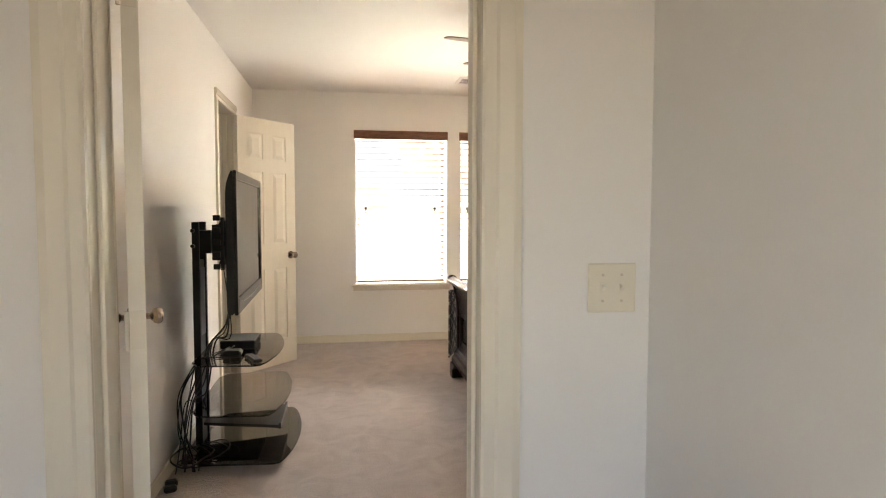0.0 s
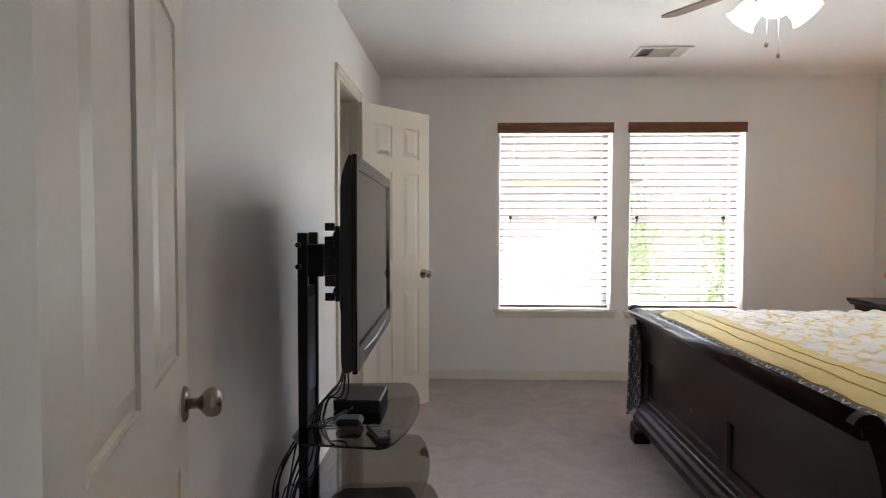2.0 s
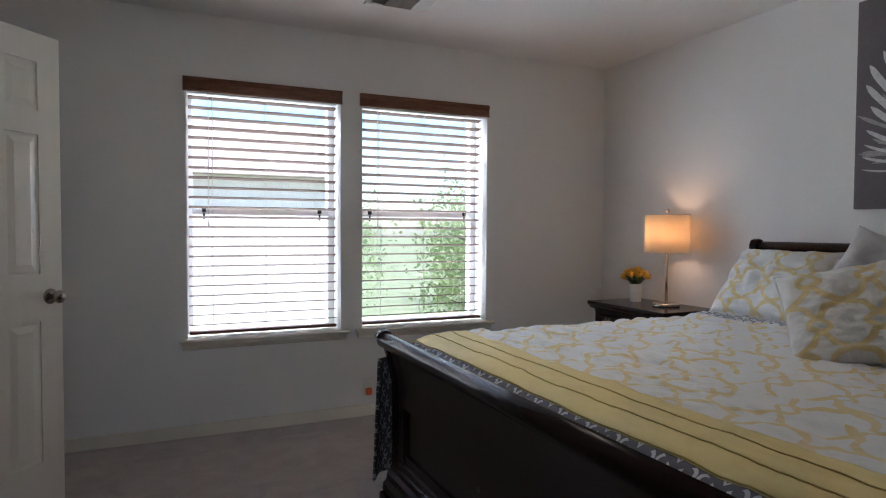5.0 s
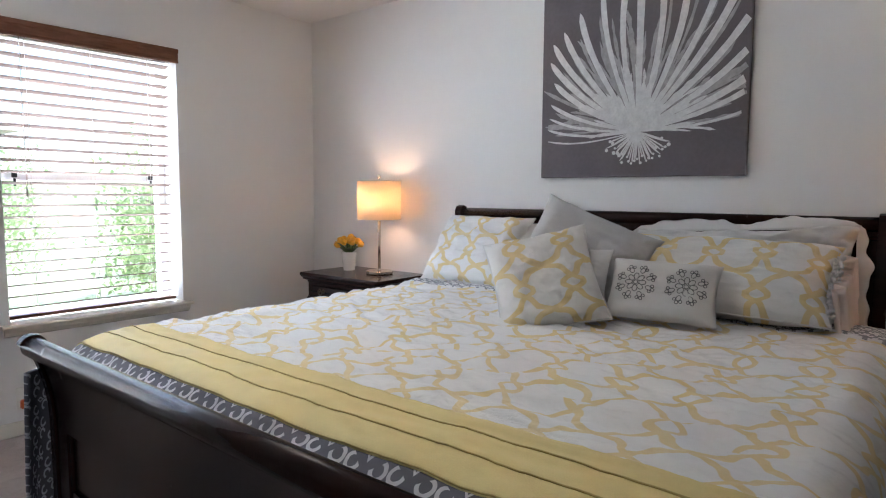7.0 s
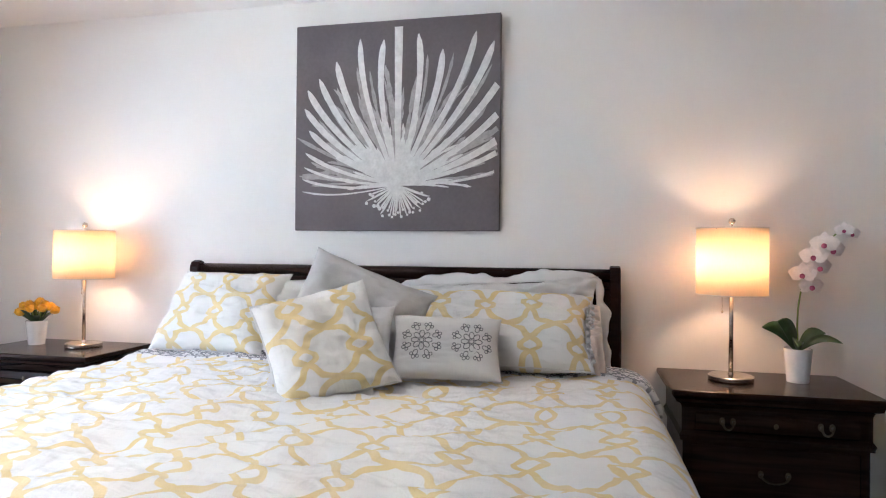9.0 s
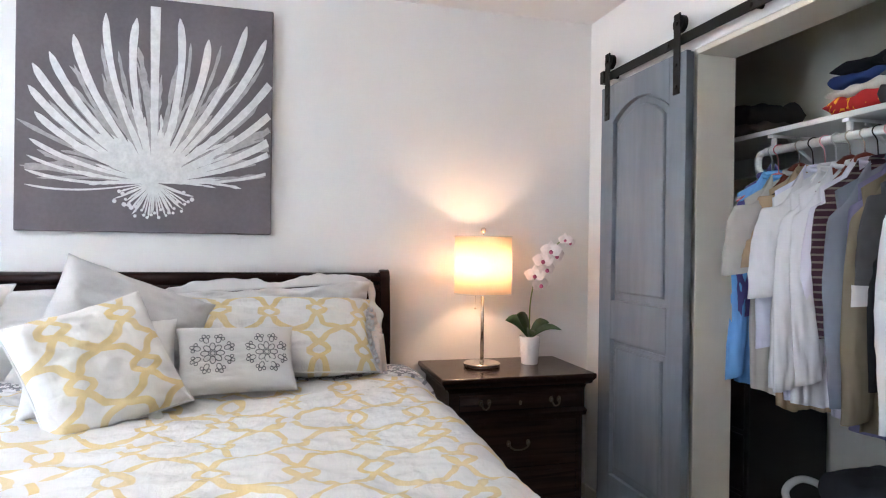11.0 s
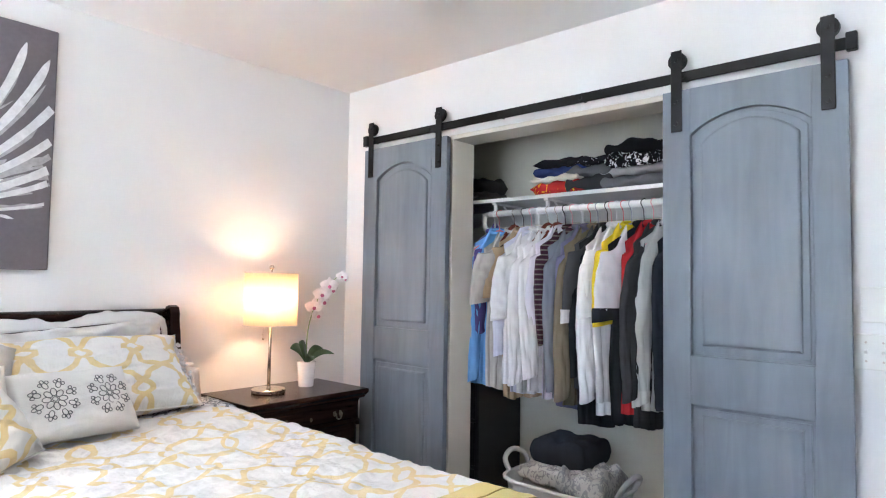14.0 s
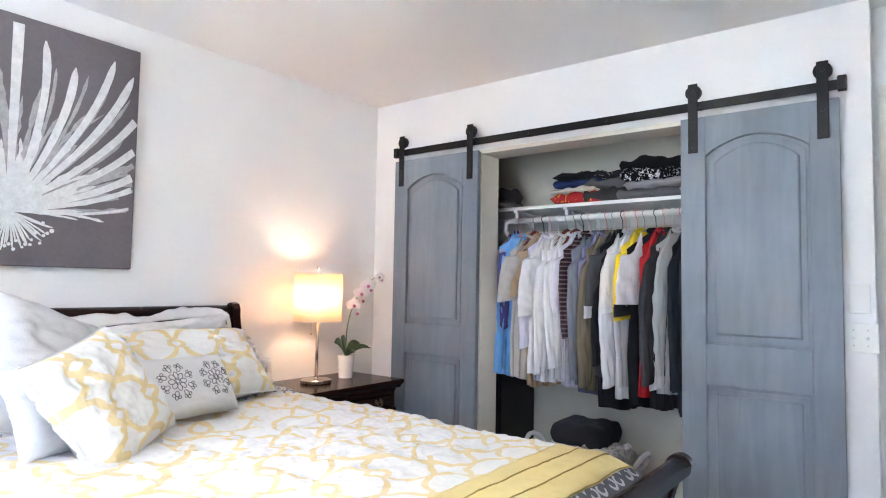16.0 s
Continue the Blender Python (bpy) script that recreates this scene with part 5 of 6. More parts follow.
# ---- television on its stand ----
stand_ = thing("tv_stand", "black television stand with three smoked glass shelves", "tv stand")
part("column", boxes((-0.382, -0.362, 3.455, 3.60, 0.02, 1.02), bevel=0.003), M_BLACK, stand_)
for y in (3.435, 3.595):
    part("upright", boxes((-0.387, -0.352, y, y + 0.025, 0.02, 1.225), bevel=0.003), M_BLACK, stand_, "black steel upright")
part("cable_cover", boxes((-0.362, -0.356, 3.48, 3.58, 0.62, 0.98), bevel=0.002), M_SLATE, stand_)
part("base_plate", boxes((-0.43, -0.05, 3.30, 3.81, 0.0, 0.022), bevel=0.006), M_BLACK, stand_)


def shelf_outline(x0, front, y0, y1, n=16):
    pts = [(x0, y0 + 0.10), (x0 + 0.04, y0 + 0.03), (front - 0.10, y0)]
    for i in range(n + 1):
        t = i / n
        pts.append((front - 0.07 + 0.07 * math.sin(math.pi * t) ** 0.7, y0 + 0.015 + (y1 - y0 - 0.03) * t))
    return pts + [(front - 0.10, y1), (x0 + 0.04, y1 - 0.03), (x0, y1 - 0.10)]


for z, front, y0, y1 in ((0.530, 0.055, 3.13, 3.96), (0.285, 0.095, 3.12, 3.98), (0.050, 0.145, 3.11, 4.0)):
    bm = bmesh.new()
    slab(bm, shelf_outline(-0.351, front, y0, y1), "z", z, z + 0.008, 0.0015)
    shelf = part("glass_shelf", bm, M_SMOKE, stand_, "smoked glass shelf with bowed front")
    bm = bmesh.new()
    tip = front - 0.05
    if z < 0.2:
        continue
    za, zb = (z - 0.014, z - 0.002) if z > 0.5 else (0.142, 0.158)
    slab(bm, [(-0.352, 3.47), (-0.352, 3.64), (tip, 3.74), (tip, 3.37)], "z", za, zb)
    box(bm, tip, tip + 0.012, 3.365, 3.745, za - 0.004, zb + 0.012 if z < 0.5 else zb, 0.002)
    part("shelf_arm", bm, M_BLACK, shelf, "black steel shelf arm")
bm = boxes((-0.38, -0.30, 3.47, 3.585, 1.06, 1.18), (-0.30, -0.23, 3.535, 3.575, 1.09, 1.15), (-0.23, -0.215, 3.36, 3.40, 0.98, 1.25), (-0.23, -0.215, 3.71, 3.75, 0.98, 1.25), (-0.235, -0.222, 3.36, 3.75, 1.00, 1.03), (-0.235, -0.222, 3.36, 3.75, 1.20, 1.23), bevel=0.002)
mount = part("tilt_mount", bm, M_BLACK, stand_, "slotted black tilting mount")
for y in (3.38, 3.73):
    for z in (1.015, 1.115, 1.215):
        bm = bmesh.new()
        rod(bm, (-0.24, y, z), (-0.212, y, z), 0.008, seg=8)
        part("bolt", bm, M_BLACK, mount)
for y in (3.345, 3.765):
    for k in range(5):
        z = 0.985 + 0.062 * k
        part("mount_tab", boxes((-0.262, -0.228, y - 0.006, y + 0.006, z, z + 0.028), bevel=0.002), M_BLACK, mount)
part("tilt_arm", boxes((-0.30, -0.235, 3.50, 3.515, 1.02, 1.21), bevel=0.003), M_BLACK, mount)
part("tilt_arm", boxes((-0.30, -0.235, 3.595, 3.61, 1.02, 1.21), bevel=0.003), M_BLACK, mount)
for z in (1.10, 1.18):
    part("clamp_knob", rod(bmesh.new(), (-0.38, 3.415, z), (-0.38, 3.437, z), 0.010, seg=10), M_BLACK, stand_)

TV_TURN = 1.45
tv = thing("television", "flat black television with dark reflective screen", "television", pose(-0.088, 3.56, 0, 0, 0, TV_TURN) @ Matrix.Translation((0.088, -3.56, 0)))
TY0, TY1, TZ0, TZ1, TX = 3.04, 4.08, 0.796, 1.468, -0.124
bm = bmesh.new()
slab(bm, [(TX, TZ0 + 0.01), (TX - 0.012, TZ0), (TX - 0.028, TZ0 + 0.004), (TX - 0.034, TZ0 + 0.02), (TX - 0.036, TZ0 + 0.06), (TX - 0.036, TZ1 - 0.10), (TX - 0.031, TZ1 - 0.06), (TX - 0.02, TZ1 - 0.025), (TX - 0.008, TZ1), (TX, TZ1 - 0.004)], "y", TY0 + 0.006, TY1 - 0.006, 0.004)
part("back_shell", bm, M_BLACK, tv)
part("neck_plate", boxes((-0.2145, TX - 0.034, 3.42, 3.69, 1.01, 1.22), bevel=0.004), M_BLACK, tv)
B0, B1 = 0.042, 0.075
bm = boxes((TX, TX + 0.016, TY0, TY0 + B0, TZ0, TZ1), (TX, TX + 0.016, TY1 - B0, TY1, TZ0, TZ1), (TX, TX + 0.016, TY0 + B0, TY1 - B0, TZ1 - B0, TZ1), (TX, TX + 0.016, TY0 + B0, TY1 - B0, TZ0, TZ0 + B1), bevel=0.003)
part("bezel", bm, M_GLOSS, tv, "glossy black bezel")
part("screen", boxes((TX + 0.001, TX + 0.008, TY0 + B0, TY1 - B0, TZ0 + B1, TZ1 - B0)), M_SCREEN, tv, "dark semi-gloss screen")
bm = bmesh.new()
tube(bm, [(TX + 0.0165, TY0 + 0.18 + 0.68 * k / 16, TZ0 + 0.045 - 0.010 * math.sin(math.pi * k / 16)) for k in range(17)], 0.003, 6)
part("trim_strip", bm, M_SILVER, tv, "silver trim line")
part("badge", boxes((TX + 0.016, TX + 0.0175, 3.53, 3.59, TZ0 + 0.018, TZ0 + 0.03)), M_SILVER, tv)

box_ = thing("cable_box", "small black cable box on the glass shelf", "cable box")
part("case", boxes((-0.27, -0.09, 3.50, 3.72, 0.541, 0.585), bevel=0.004), M_BLACK, box_)
part("front_panel", boxes((-0.0905, -0.087, 3.505, 3.715, 0.545, 0.581)), M_GLOSS, box_)
adapter = single("power_adapter", boxes((-0.22, -0.13, 3.30, 3.38, 0.541, 0.572), bevel=0.01), M_BLACK, "black power adapter on the glass shelf", "adapter")
rem = thing("remote_control", "black remote control on the glass shelf", "remote", pose(-0.06, 3.24, 0.541, 0, 0, 25))
part("body", boxes((-0.022, 0.022, -0.08, 0.08, 0, 0.016), bevel=0.005), M_BLACK, rem)
for k in range(12):
    part("button", boxes(((k % 3 - 1) * 0.012 - 0.004, (k % 3 - 1) * 0.012 + 0.004, -0.06 + (k // 3) * 0.025, -0.048 + (k // 3) * 0.025, 0.016, 0.018)), M_SLATE, rem)
rng = random.Random(12)
for k in range(13):
    y = 3.36 + 0.02 * (k % 5)
    x = -0.41 + 0.012 * (k % 4)
    if k < 5:
        pts = [(-0.16 - 0.02 * k, 3.38 + 0.03 * k, 0.86 + 0.03 * k), (-0.2, 3.32 + 0.02 * k, 0.72 - 0.02 * k), (-0.28, 3.34 + 0.02 * k, 0.60), (-0.33, 3.40, 0.50 - 0.05 * k), (x, 3.37, 0.3), (x - 0.01, 3.33 - 0.02 * k, 0.1), (x, 3.28 - 0.03 * k, 0.012)]
    elif k < 9:
        pts = [(-0.20, 3.40 + 0.03 * (k - 5), 0.565), (-0.27, 3.35, 0.60 - 0.01 * k), (-0.34, 3.31, 0.52), (x - 0.02, 3.28 + 0.02 * (k - 5), 0.36), (x, 3.26 - 0.01 * k, 0.2), (x + 0.03, 3.24 + 0.03 * (k - 5), 0.05), (x + 0.06, 3.18, 0.01)]
    else:
        c = Vector((-0.36 + 0.04 * (k - 9), 3.22 + 0.03 * (k - 9), 0.02))
        pts = [c + Vector((0.085 * math.cos(a) * (1 + 0.2 * math.sin(a * 2.3)), 0.10 * math.sin(a), 0.014 + 0.05 * abs(math.sin(a * 0.7)) * (k % 2) + 0.02 * (a / 9))) for a in [0.7 * i for i in range(13)]]
    bm = bmesh.new()
    tube(bm, smooth_path([tuple(v + rng.uniform(-0.012, 0.012) if i < 2 else max(0.006, v) for i, v in enumerate(p)) for p in pts], 6), 0.0032 if k % 3 else 0.0045, 6)
    single("cable", bm, M_BLACK, "loose black cable trailing down the television stand", "cable", group="cables behind the television", soft=True)
strip = thing("power_strip", "black plugs lying at the carpet edge", "plug", pose(-0.41, 3.0, 0.0, 0, 0, 20))
for k in range(2):
    part("plug", boxes((-0.02 + 0.01 * k, 0.035 + 0.01 * k, -0.03 + 0.06 * k, 0.01 + 0.06 * k, 0.0, 0.03), bevel=0.008), M_BLACK, strip)

# ---- ceiling fan ----
FX, FY2 = 1.57, 3.95
fan = thing("ceiling_fan", "brushed nickel ceiling fan with lit glass shades", "ceiling fan", pose(FX, FY2, H))
part("canopy", lathe(bmesh.new(), [(0.0, 0), (0.085, 0), (0.085, -0.01), (0.06, -0.04), (0.055, -0.045), (0, -0.045)], seg=36), M_NICKEL, fan, soft=True)
part("motor", lathe(bmesh.new(), [(0.05, -0.03), (0.095, -0.045), (0.115, -0.06), (0.118, -0.085), (0.108, -0.10), (0.11, -0.112), (0.085, -0.135), (0.055, -0.14), (0.0, -0.14)], seg=40), M_NICKEL, fan, "brushed nickel motor housing", soft=True)
part("light_kit", lathe(bmesh.new(), [(0.05, -0.138), (0.062, -0.15), (0.064, -0.185), (0.045, -0.205), (0.018, -0.215), (0.0, -0.217)], seg=32), M_NICKEL, fan, soft=True)
for k in range(5):
    a = 122 + 72 * k
    m = Matrix.Rotation(radians(a), 4, "Z")
    bm = bmesh.new()
    outline = [(0.16, -0.035), (0.30, -0.058), (0.52, -0.066), (0.565, -0.055), (0.585, -0.03), (0.588, 0.0), (0.585, 0.03), (0.565, 0.055), (0.52, 0.066), (0.30, 0.058), (0.16, 0.035)]
    slab(bm, outline, "z", -0.003, 0.003, 0.001)
    blade = part("blade", bm, M_FANBLADE, fan, "brown wooden fan blade")
    blade.matrix_local = m @ Matrix.Translation((0, 0, -0.112)) @ Matrix.Rotation(radians(-9), 4, "X")
    bm = bmesh.new()
    slab(bm, [(0.08, -0.012), (0.14, -0.02), (0.20, -0.032), (0.235, -0.02), (0.245, 0.0), (0.235, 0.02), (0.20, 0.032), (0.14, 0.02), (0.08, 0.012)], "z", 0.0035, 0.008, 0.001)
    part("blade_iron", bm, M_NICKEL, blade)
for a in (247, 127, 7):
    m = Matrix.Rotation(radians(a), 4, "Z") @ Matrix.Translation((0.055, 0, -0.175)) @ Matrix.Rotation(radians(180 - 48), 4, "Y")
    bm = lathe(bmesh.new(), [(0.0, 0.0), (0.022, 0.0), (0.024, 0.03), (0.02, 0.04), (0, 0.04)], seg=20)
    arm = part("lamp_holder", bm, M_NICKEL, fan, soft=True)
    arm.matrix_local = m
    bm = lathe(bmesh.new(), [(0.024, 0.028), (0.032, 0.035), (0.050, 0.060), (0.055, 0.085), (0.056, 0.105), (0.064, 0.125), (0.072, 0.135), (0.068, 0.134), (0.054, 0.106), (0.052, 0.085), (0.047, 0.062), (0.028, 0.038)], seg=28)
    part("glass_shade", bm, M_BULBGLASS, arm, "glowing frosted bell shade", soft=True)
    lamp("fan_bulb", "POINT", FAN_WATTS, (1.0, 0.86, 0.70), Matrix.Translation((FX, FY2, H)) @ m @ Matrix.Translation((0, 0, 0.118)), radius=0.03)
for x, y, z in ((0.03, 0.02, -0.44), (-0.035, -0.01, -0.40)):
    bm = bmesh.new()
    rod(bm, (x, y, -0.19), (x, y, z), 0.0012, seg=6)
    ball(bm, (x, y, z), 0.009, (1, 1, 1.5), 10, 8)
    part("pull_chain", bm, M_NICKEL, fan)

# ---- bathroom light seen past the open door ----
bl = thing("vanity_light", "lit bathroom vanity light with white glass", "wall light", pose(-1.3, 6.25, 2.02))
part("bar", boxes((-0.3, 0.3, -0.03, 0, -0.03, 0.03), bevel=0.005), M_IRON, bl)
for x in (-0.2, 0.0, 0.2):
    part("glass_shade", lathe(bmesh.new(), [(0.03, -0.02), (0.055, -0.06), (0.06, -0.14), (0.0, -0.142)], Matrix.Translation((x, -0.08, 0.0)), 20), M_BULBGLASS, bl, soft=True)
    part("arm", rod(bmesh.new(), (x, -0.03, 0), (x, -0.08, -0.02), 0.01, seg=10), M_IRON, bl)


# ---- closet ----
SHELF_Z, ROD_Y, ROD_Z = 1.735, 1.37, 1.675
shelf = thing("closet_shelf", "white closet shelf on wall brackets", "shelf")
part("board", boxes((1.252, XE - 0.002, 0.982, 1.40, SHELF_Z, SHELF_Z + 0.02), bevel=0.002), M_RODWHITE, shelf)
part("cleat", boxes((1.252, XE - 0.002, 0.982, 1.0, SHELF_Z - 0.09, SHELF_Z)), M_RODWHITE, shelf)
for x in (2.58, 2.25, 1.4):
    bm = boxes((x - 0.012, x + 0.012, 1.0, 1.39, SHELF_Z - 0.012, SHELF_Z), (x - 0.012, x + 0.012, 1.0, 1.012, SHELF_Z - 0.25, SHELF_Z - 0.012))
    box(bm, x - 0.008, x + 0.008, ROD_Y - 0.006, ROD_Y + 0.006, ROD_Z + 0.012, SHELF_Z - 0.012)
    rod(bm, (x, 1.01, SHELF_Z - 0.22), (x, 1.30, SHELF_Z - 0.012), 0.006, seg=8)
    part("bracket", bm, M_RODWHITE, shelf)
crod = thing("closet_rod", "white enamelled closet hanging rod", "closet rod")
part("tube", rod(bmesh.new(), (1.255, ROD_Y, ROD_Z), (2.62, ROD_Y, ROD_Z), 0.016, seg=20), M_RODWHITE, crod, soft=True)
bm = bmesh.new()
tube(bm, smooth_path([(2.62, ROD_Y, ROD_Z), (2.655, ROD_Y, ROD_Z - 0.01), (2.66, ROD_Y, ROD_Z - 0.06), (2.64, ROD_Y, ROD_Z - 0.085)], 6), 0.013, 10)
part("hook_end", bm, M_RODWHITE, crod, soft=True)

CLOTH = {}


def cloth(color, stripe=None):
    key = (color, stripe)
    if key not in CLOTH:
        m = plain("cloth", color, 0.9, vary=0.10, scale=5, grain=11, relief=0.3, depth=0.012, stretch=(2, 2, 0.7), spec=0.15)
        if stripe:
            nt = m.node_tree
            tc = nt.nodes.new("ShaderNodeTexCoord")
            sep = nt.nodes.new("ShaderNodeSeparateXYZ")
            nt.links.new(tc.outputs["Object"], sep.inputs[0])
            if stripe[0] == "print":
                k = mth(nt, "GREATER_THAN", fine_noise(nt, stripe[1], 2, (1, 1, 0.7), "Object", 1.5), stripe[2])
            else:
                k = mth(nt, "LESS_THAN", mth(nt, "FRACT", mth(nt, "MULTIPLY", sep.outputs[stripe[0]], stripe[1])), stripe[2])
            b = nt.nodes["Principled BSDF"]
            src = b.inputs["Base Color"].links[0].from_socket
            nt.links.new(blend(nt, k, src, stripe[3]), b.inputs["Base Color"])
        CLOTH[key] = m
    return CLOTH[key]


M_HANGWOOD = dark_wood("mahogany_hanger", (0.12, 0.03, 0.02), (0.22, 0.06, 0.04), 0.3)


def hanger(x, y, wood, color, turn):
    root = thing("clothes_hanger", "mahogany wooden clothes hanger" if wood else "thin plastic clothes hanger", "hanger", pose(x, y, ROD_Z, 0, 0, turn), group="hangers on the closet rod")
    mat_ = M_HANGWOOD if wood else cloth(color)
    r = 0.011 if wood else 0.004
    bm = bmesh.new()
    tube(bm, smooth_path([(0, -0.15, -0.20), (0, -0.09, -0.155), (0, 0, -0.092 + 0.02 * wood), (0, 0.09, -0.155), (0, 0.15, -0.20)], 5), r, 8)
    part("shoulder_bar", bm, mat_, root, soft=True)
    bm = bmesh.new()
    tube(bm, [(0, 0.0195 * math.sin(a) , 0.0195 * math.cos(a)) for a in [-2.0 + 0.3 * i for i in range(16)]] + [(0, 0.004, -0.03), (0, 0, -0.088)], 0.0022, 6)
    part("hook", bm, M_NICKEL if wood else mat_, root, soft=True)


def garment(x, color, length, sleeve, width=0.215, thick=0.026, seed=0, stripe=None, label="shirt", cuff=None, panel=None):
    """A shirt on its hanger: body of two draped sheets, two hanging sleeves and collar; sleeve is the sleeve's length."""
    rg = random.Random(seed)
    turn = -22 + rg.uniform(-8, 8)
    root = thing("hanging_garment", label, "clothes", pose(x, ROD_Y, ROD_Z - 0.075, 0, 0, turn), group="clothes on the closet rod")
    mat_ = cloth(color, stripe)
    lean, wide_hem, off = rg.uniform(-0.02, 0.03), rg.uniform(-0.055, 0.005), seed * 3.17
    flat = thick * 0.62

    def body_at(side):
        def at(a, t):
            v = a * 2 - 1
            top = -0.004 - 0.60 * width * abs(v) - 0.03 * max(0.0, 1 - (v / 0.25) ** 2)
            hem = -length + 0.018 * noise.noise((v * 2.2, off, 7.7)) + 0.02 * v * v
            y = v * (width + wide_hem * t - 0.012 * math.sin(math.pi * min(1, t * 1.6))) * (1 + 0.02 * noise.noise((t * 6, off, v)))
            z = top + (hem - top) * t
            round_ = math.sqrt(max(0.0, 1 - abs(v) ** 3)) * (0.25 + 0.75 * min(1.0, t / 0.10))
            sway = min(1.0, t * 1.5) * (0.034 * noise.noise((v * 2.6 + off, t * 0.9, 0.5)) + 0.030 * noise.noise((v * 6.0 + off, t * 1.3, 2.5)))
            own = min(1.0, 0.15 + t) * round_ * (0.022 * noise.noise((v * 8 + off, t * 1.8, side * 3.0)) + 0.010 * noise.noise((v * 14 + 6 * t, t * 9 + off, side)))
            return Vector((side * flat * round_ + sway + own + lean * t, y, z))
        return at
    bm = bmesh.new()
    for side in (-1, 1):
        sheet(bm, body_at(side), 36, 28, lambda a, b: (a * width * 2, b * length))
    bmesh.ops.remove_doubles(bm, verts=bm.verts, dist=0.0008)
    bmesh.ops.recalc_face_normals(bm, faces=bm.faces)
    part("body", bm, mat_, root, soft=True)
    short = sleeve < 0.4
    for s in (-1, 1):
        out, elbow, swing = rg.uniform(0.045, 0.065) if short else rg.uniform(0.035, 0.065), rg.uniform(-0.03, 0.035), rg.uniform(-0.035, 0.0)
        z_sh = -0.004 - 0.60 * width

        def sleeve_at(grow):
            def at(a, t):
                ang = 2 * math.pi * a
                rise = min(1.0, t / 0.16)
                c = Vector((swing * t + elbow * math.sin(math.pi * min(1, t * 1.1)) * 0.6 + lean * t, s * (width - 0.062 + out * math.sin(min(1, t * 1.5) * math.pi / 2) + elbow * t * t), z_sh + 0.026 - (sleeve + 0.03) * t))
                ry = (0.074 + 0.014 * t) if short else (0.074 - 0.034 * t)
                rx = flat * (1.55 - 0.35 * t)
                fold_ = 0.5 - abs(noise.noise((math.cos(ang) * 2.1 + off, math.sin(ang) * 2.1 + s, t * 3 + 0.6 * math.sin(ang))))
                wr = 0.78 + 0.95 * fold_ * min(1.0, 0.3 + 2 * t) + 0.30 * noise.noise((math.cos(ang) * 2.5, t * 11 + off + math.sin(ang), math.sin(ang) * 2.5))
                hang = -0.014 * s * math.sin(ang) * (t > 0.97)
                return c + Vector((rx * math.cos(ang) * wr * (0.45 + 0.55 * rise) * grow, ry * math.sin(ang) * (0.55 + 0.45 * rise) * (0.85 + 0.15 * wr) * grow, hang - 0.07 * s * math.sin(ang) * (1 - rise)))
            return at
        bm = bmesh.new()
        whole = sleeve_at(1.0)
        sheet(bm, whole, 30, 28, lambda a, b: (a * 0.3, b * sleeve))
        bmesh.ops.remove_doubles(bm, verts=bm.verts, dist=0.0004)
        bmesh.ops.holes_fill(bm, edges=[e for e in bm.edges if e.is_boundary], sides=0)
        bmesh.ops.recalc_face_normals(bm, faces=bm.faces)
        sl = part("sleeve", bm, cloth(panel) if panel else mat_, root, soft=True)
        if cuff:
            bm = bmesh.new()
            ringed = sleeve_at(1.10)
            t0 = 1 - 0.04 / sleeve
            sheet(bm, lambda a, b: ringed(a, t0 + (1.02 - t0) * b), 30, 3, lambda a, b: (a, b))
            part("cuff", bm, cloth(cuff), sl, soft=True)
    bm = bmesh.new()
    tube(bm, [(0.85 * thick * math.cos(a), 0.055 * math.sin(a), -0.022 + 0.012 * math.cos(a) - 0.004 * abs(math.sin(a))) for a in [2 * math.pi * k / 16 for k in range(16)]], 0.010, 6, closed=True)
    part("collar", bm, mat_, root, soft=True)


WHITE, RED, BLK = (0.74, 0.74, 0.755), (0.42, 0.02, 0.025), (0.014, 0.015, 0.019)
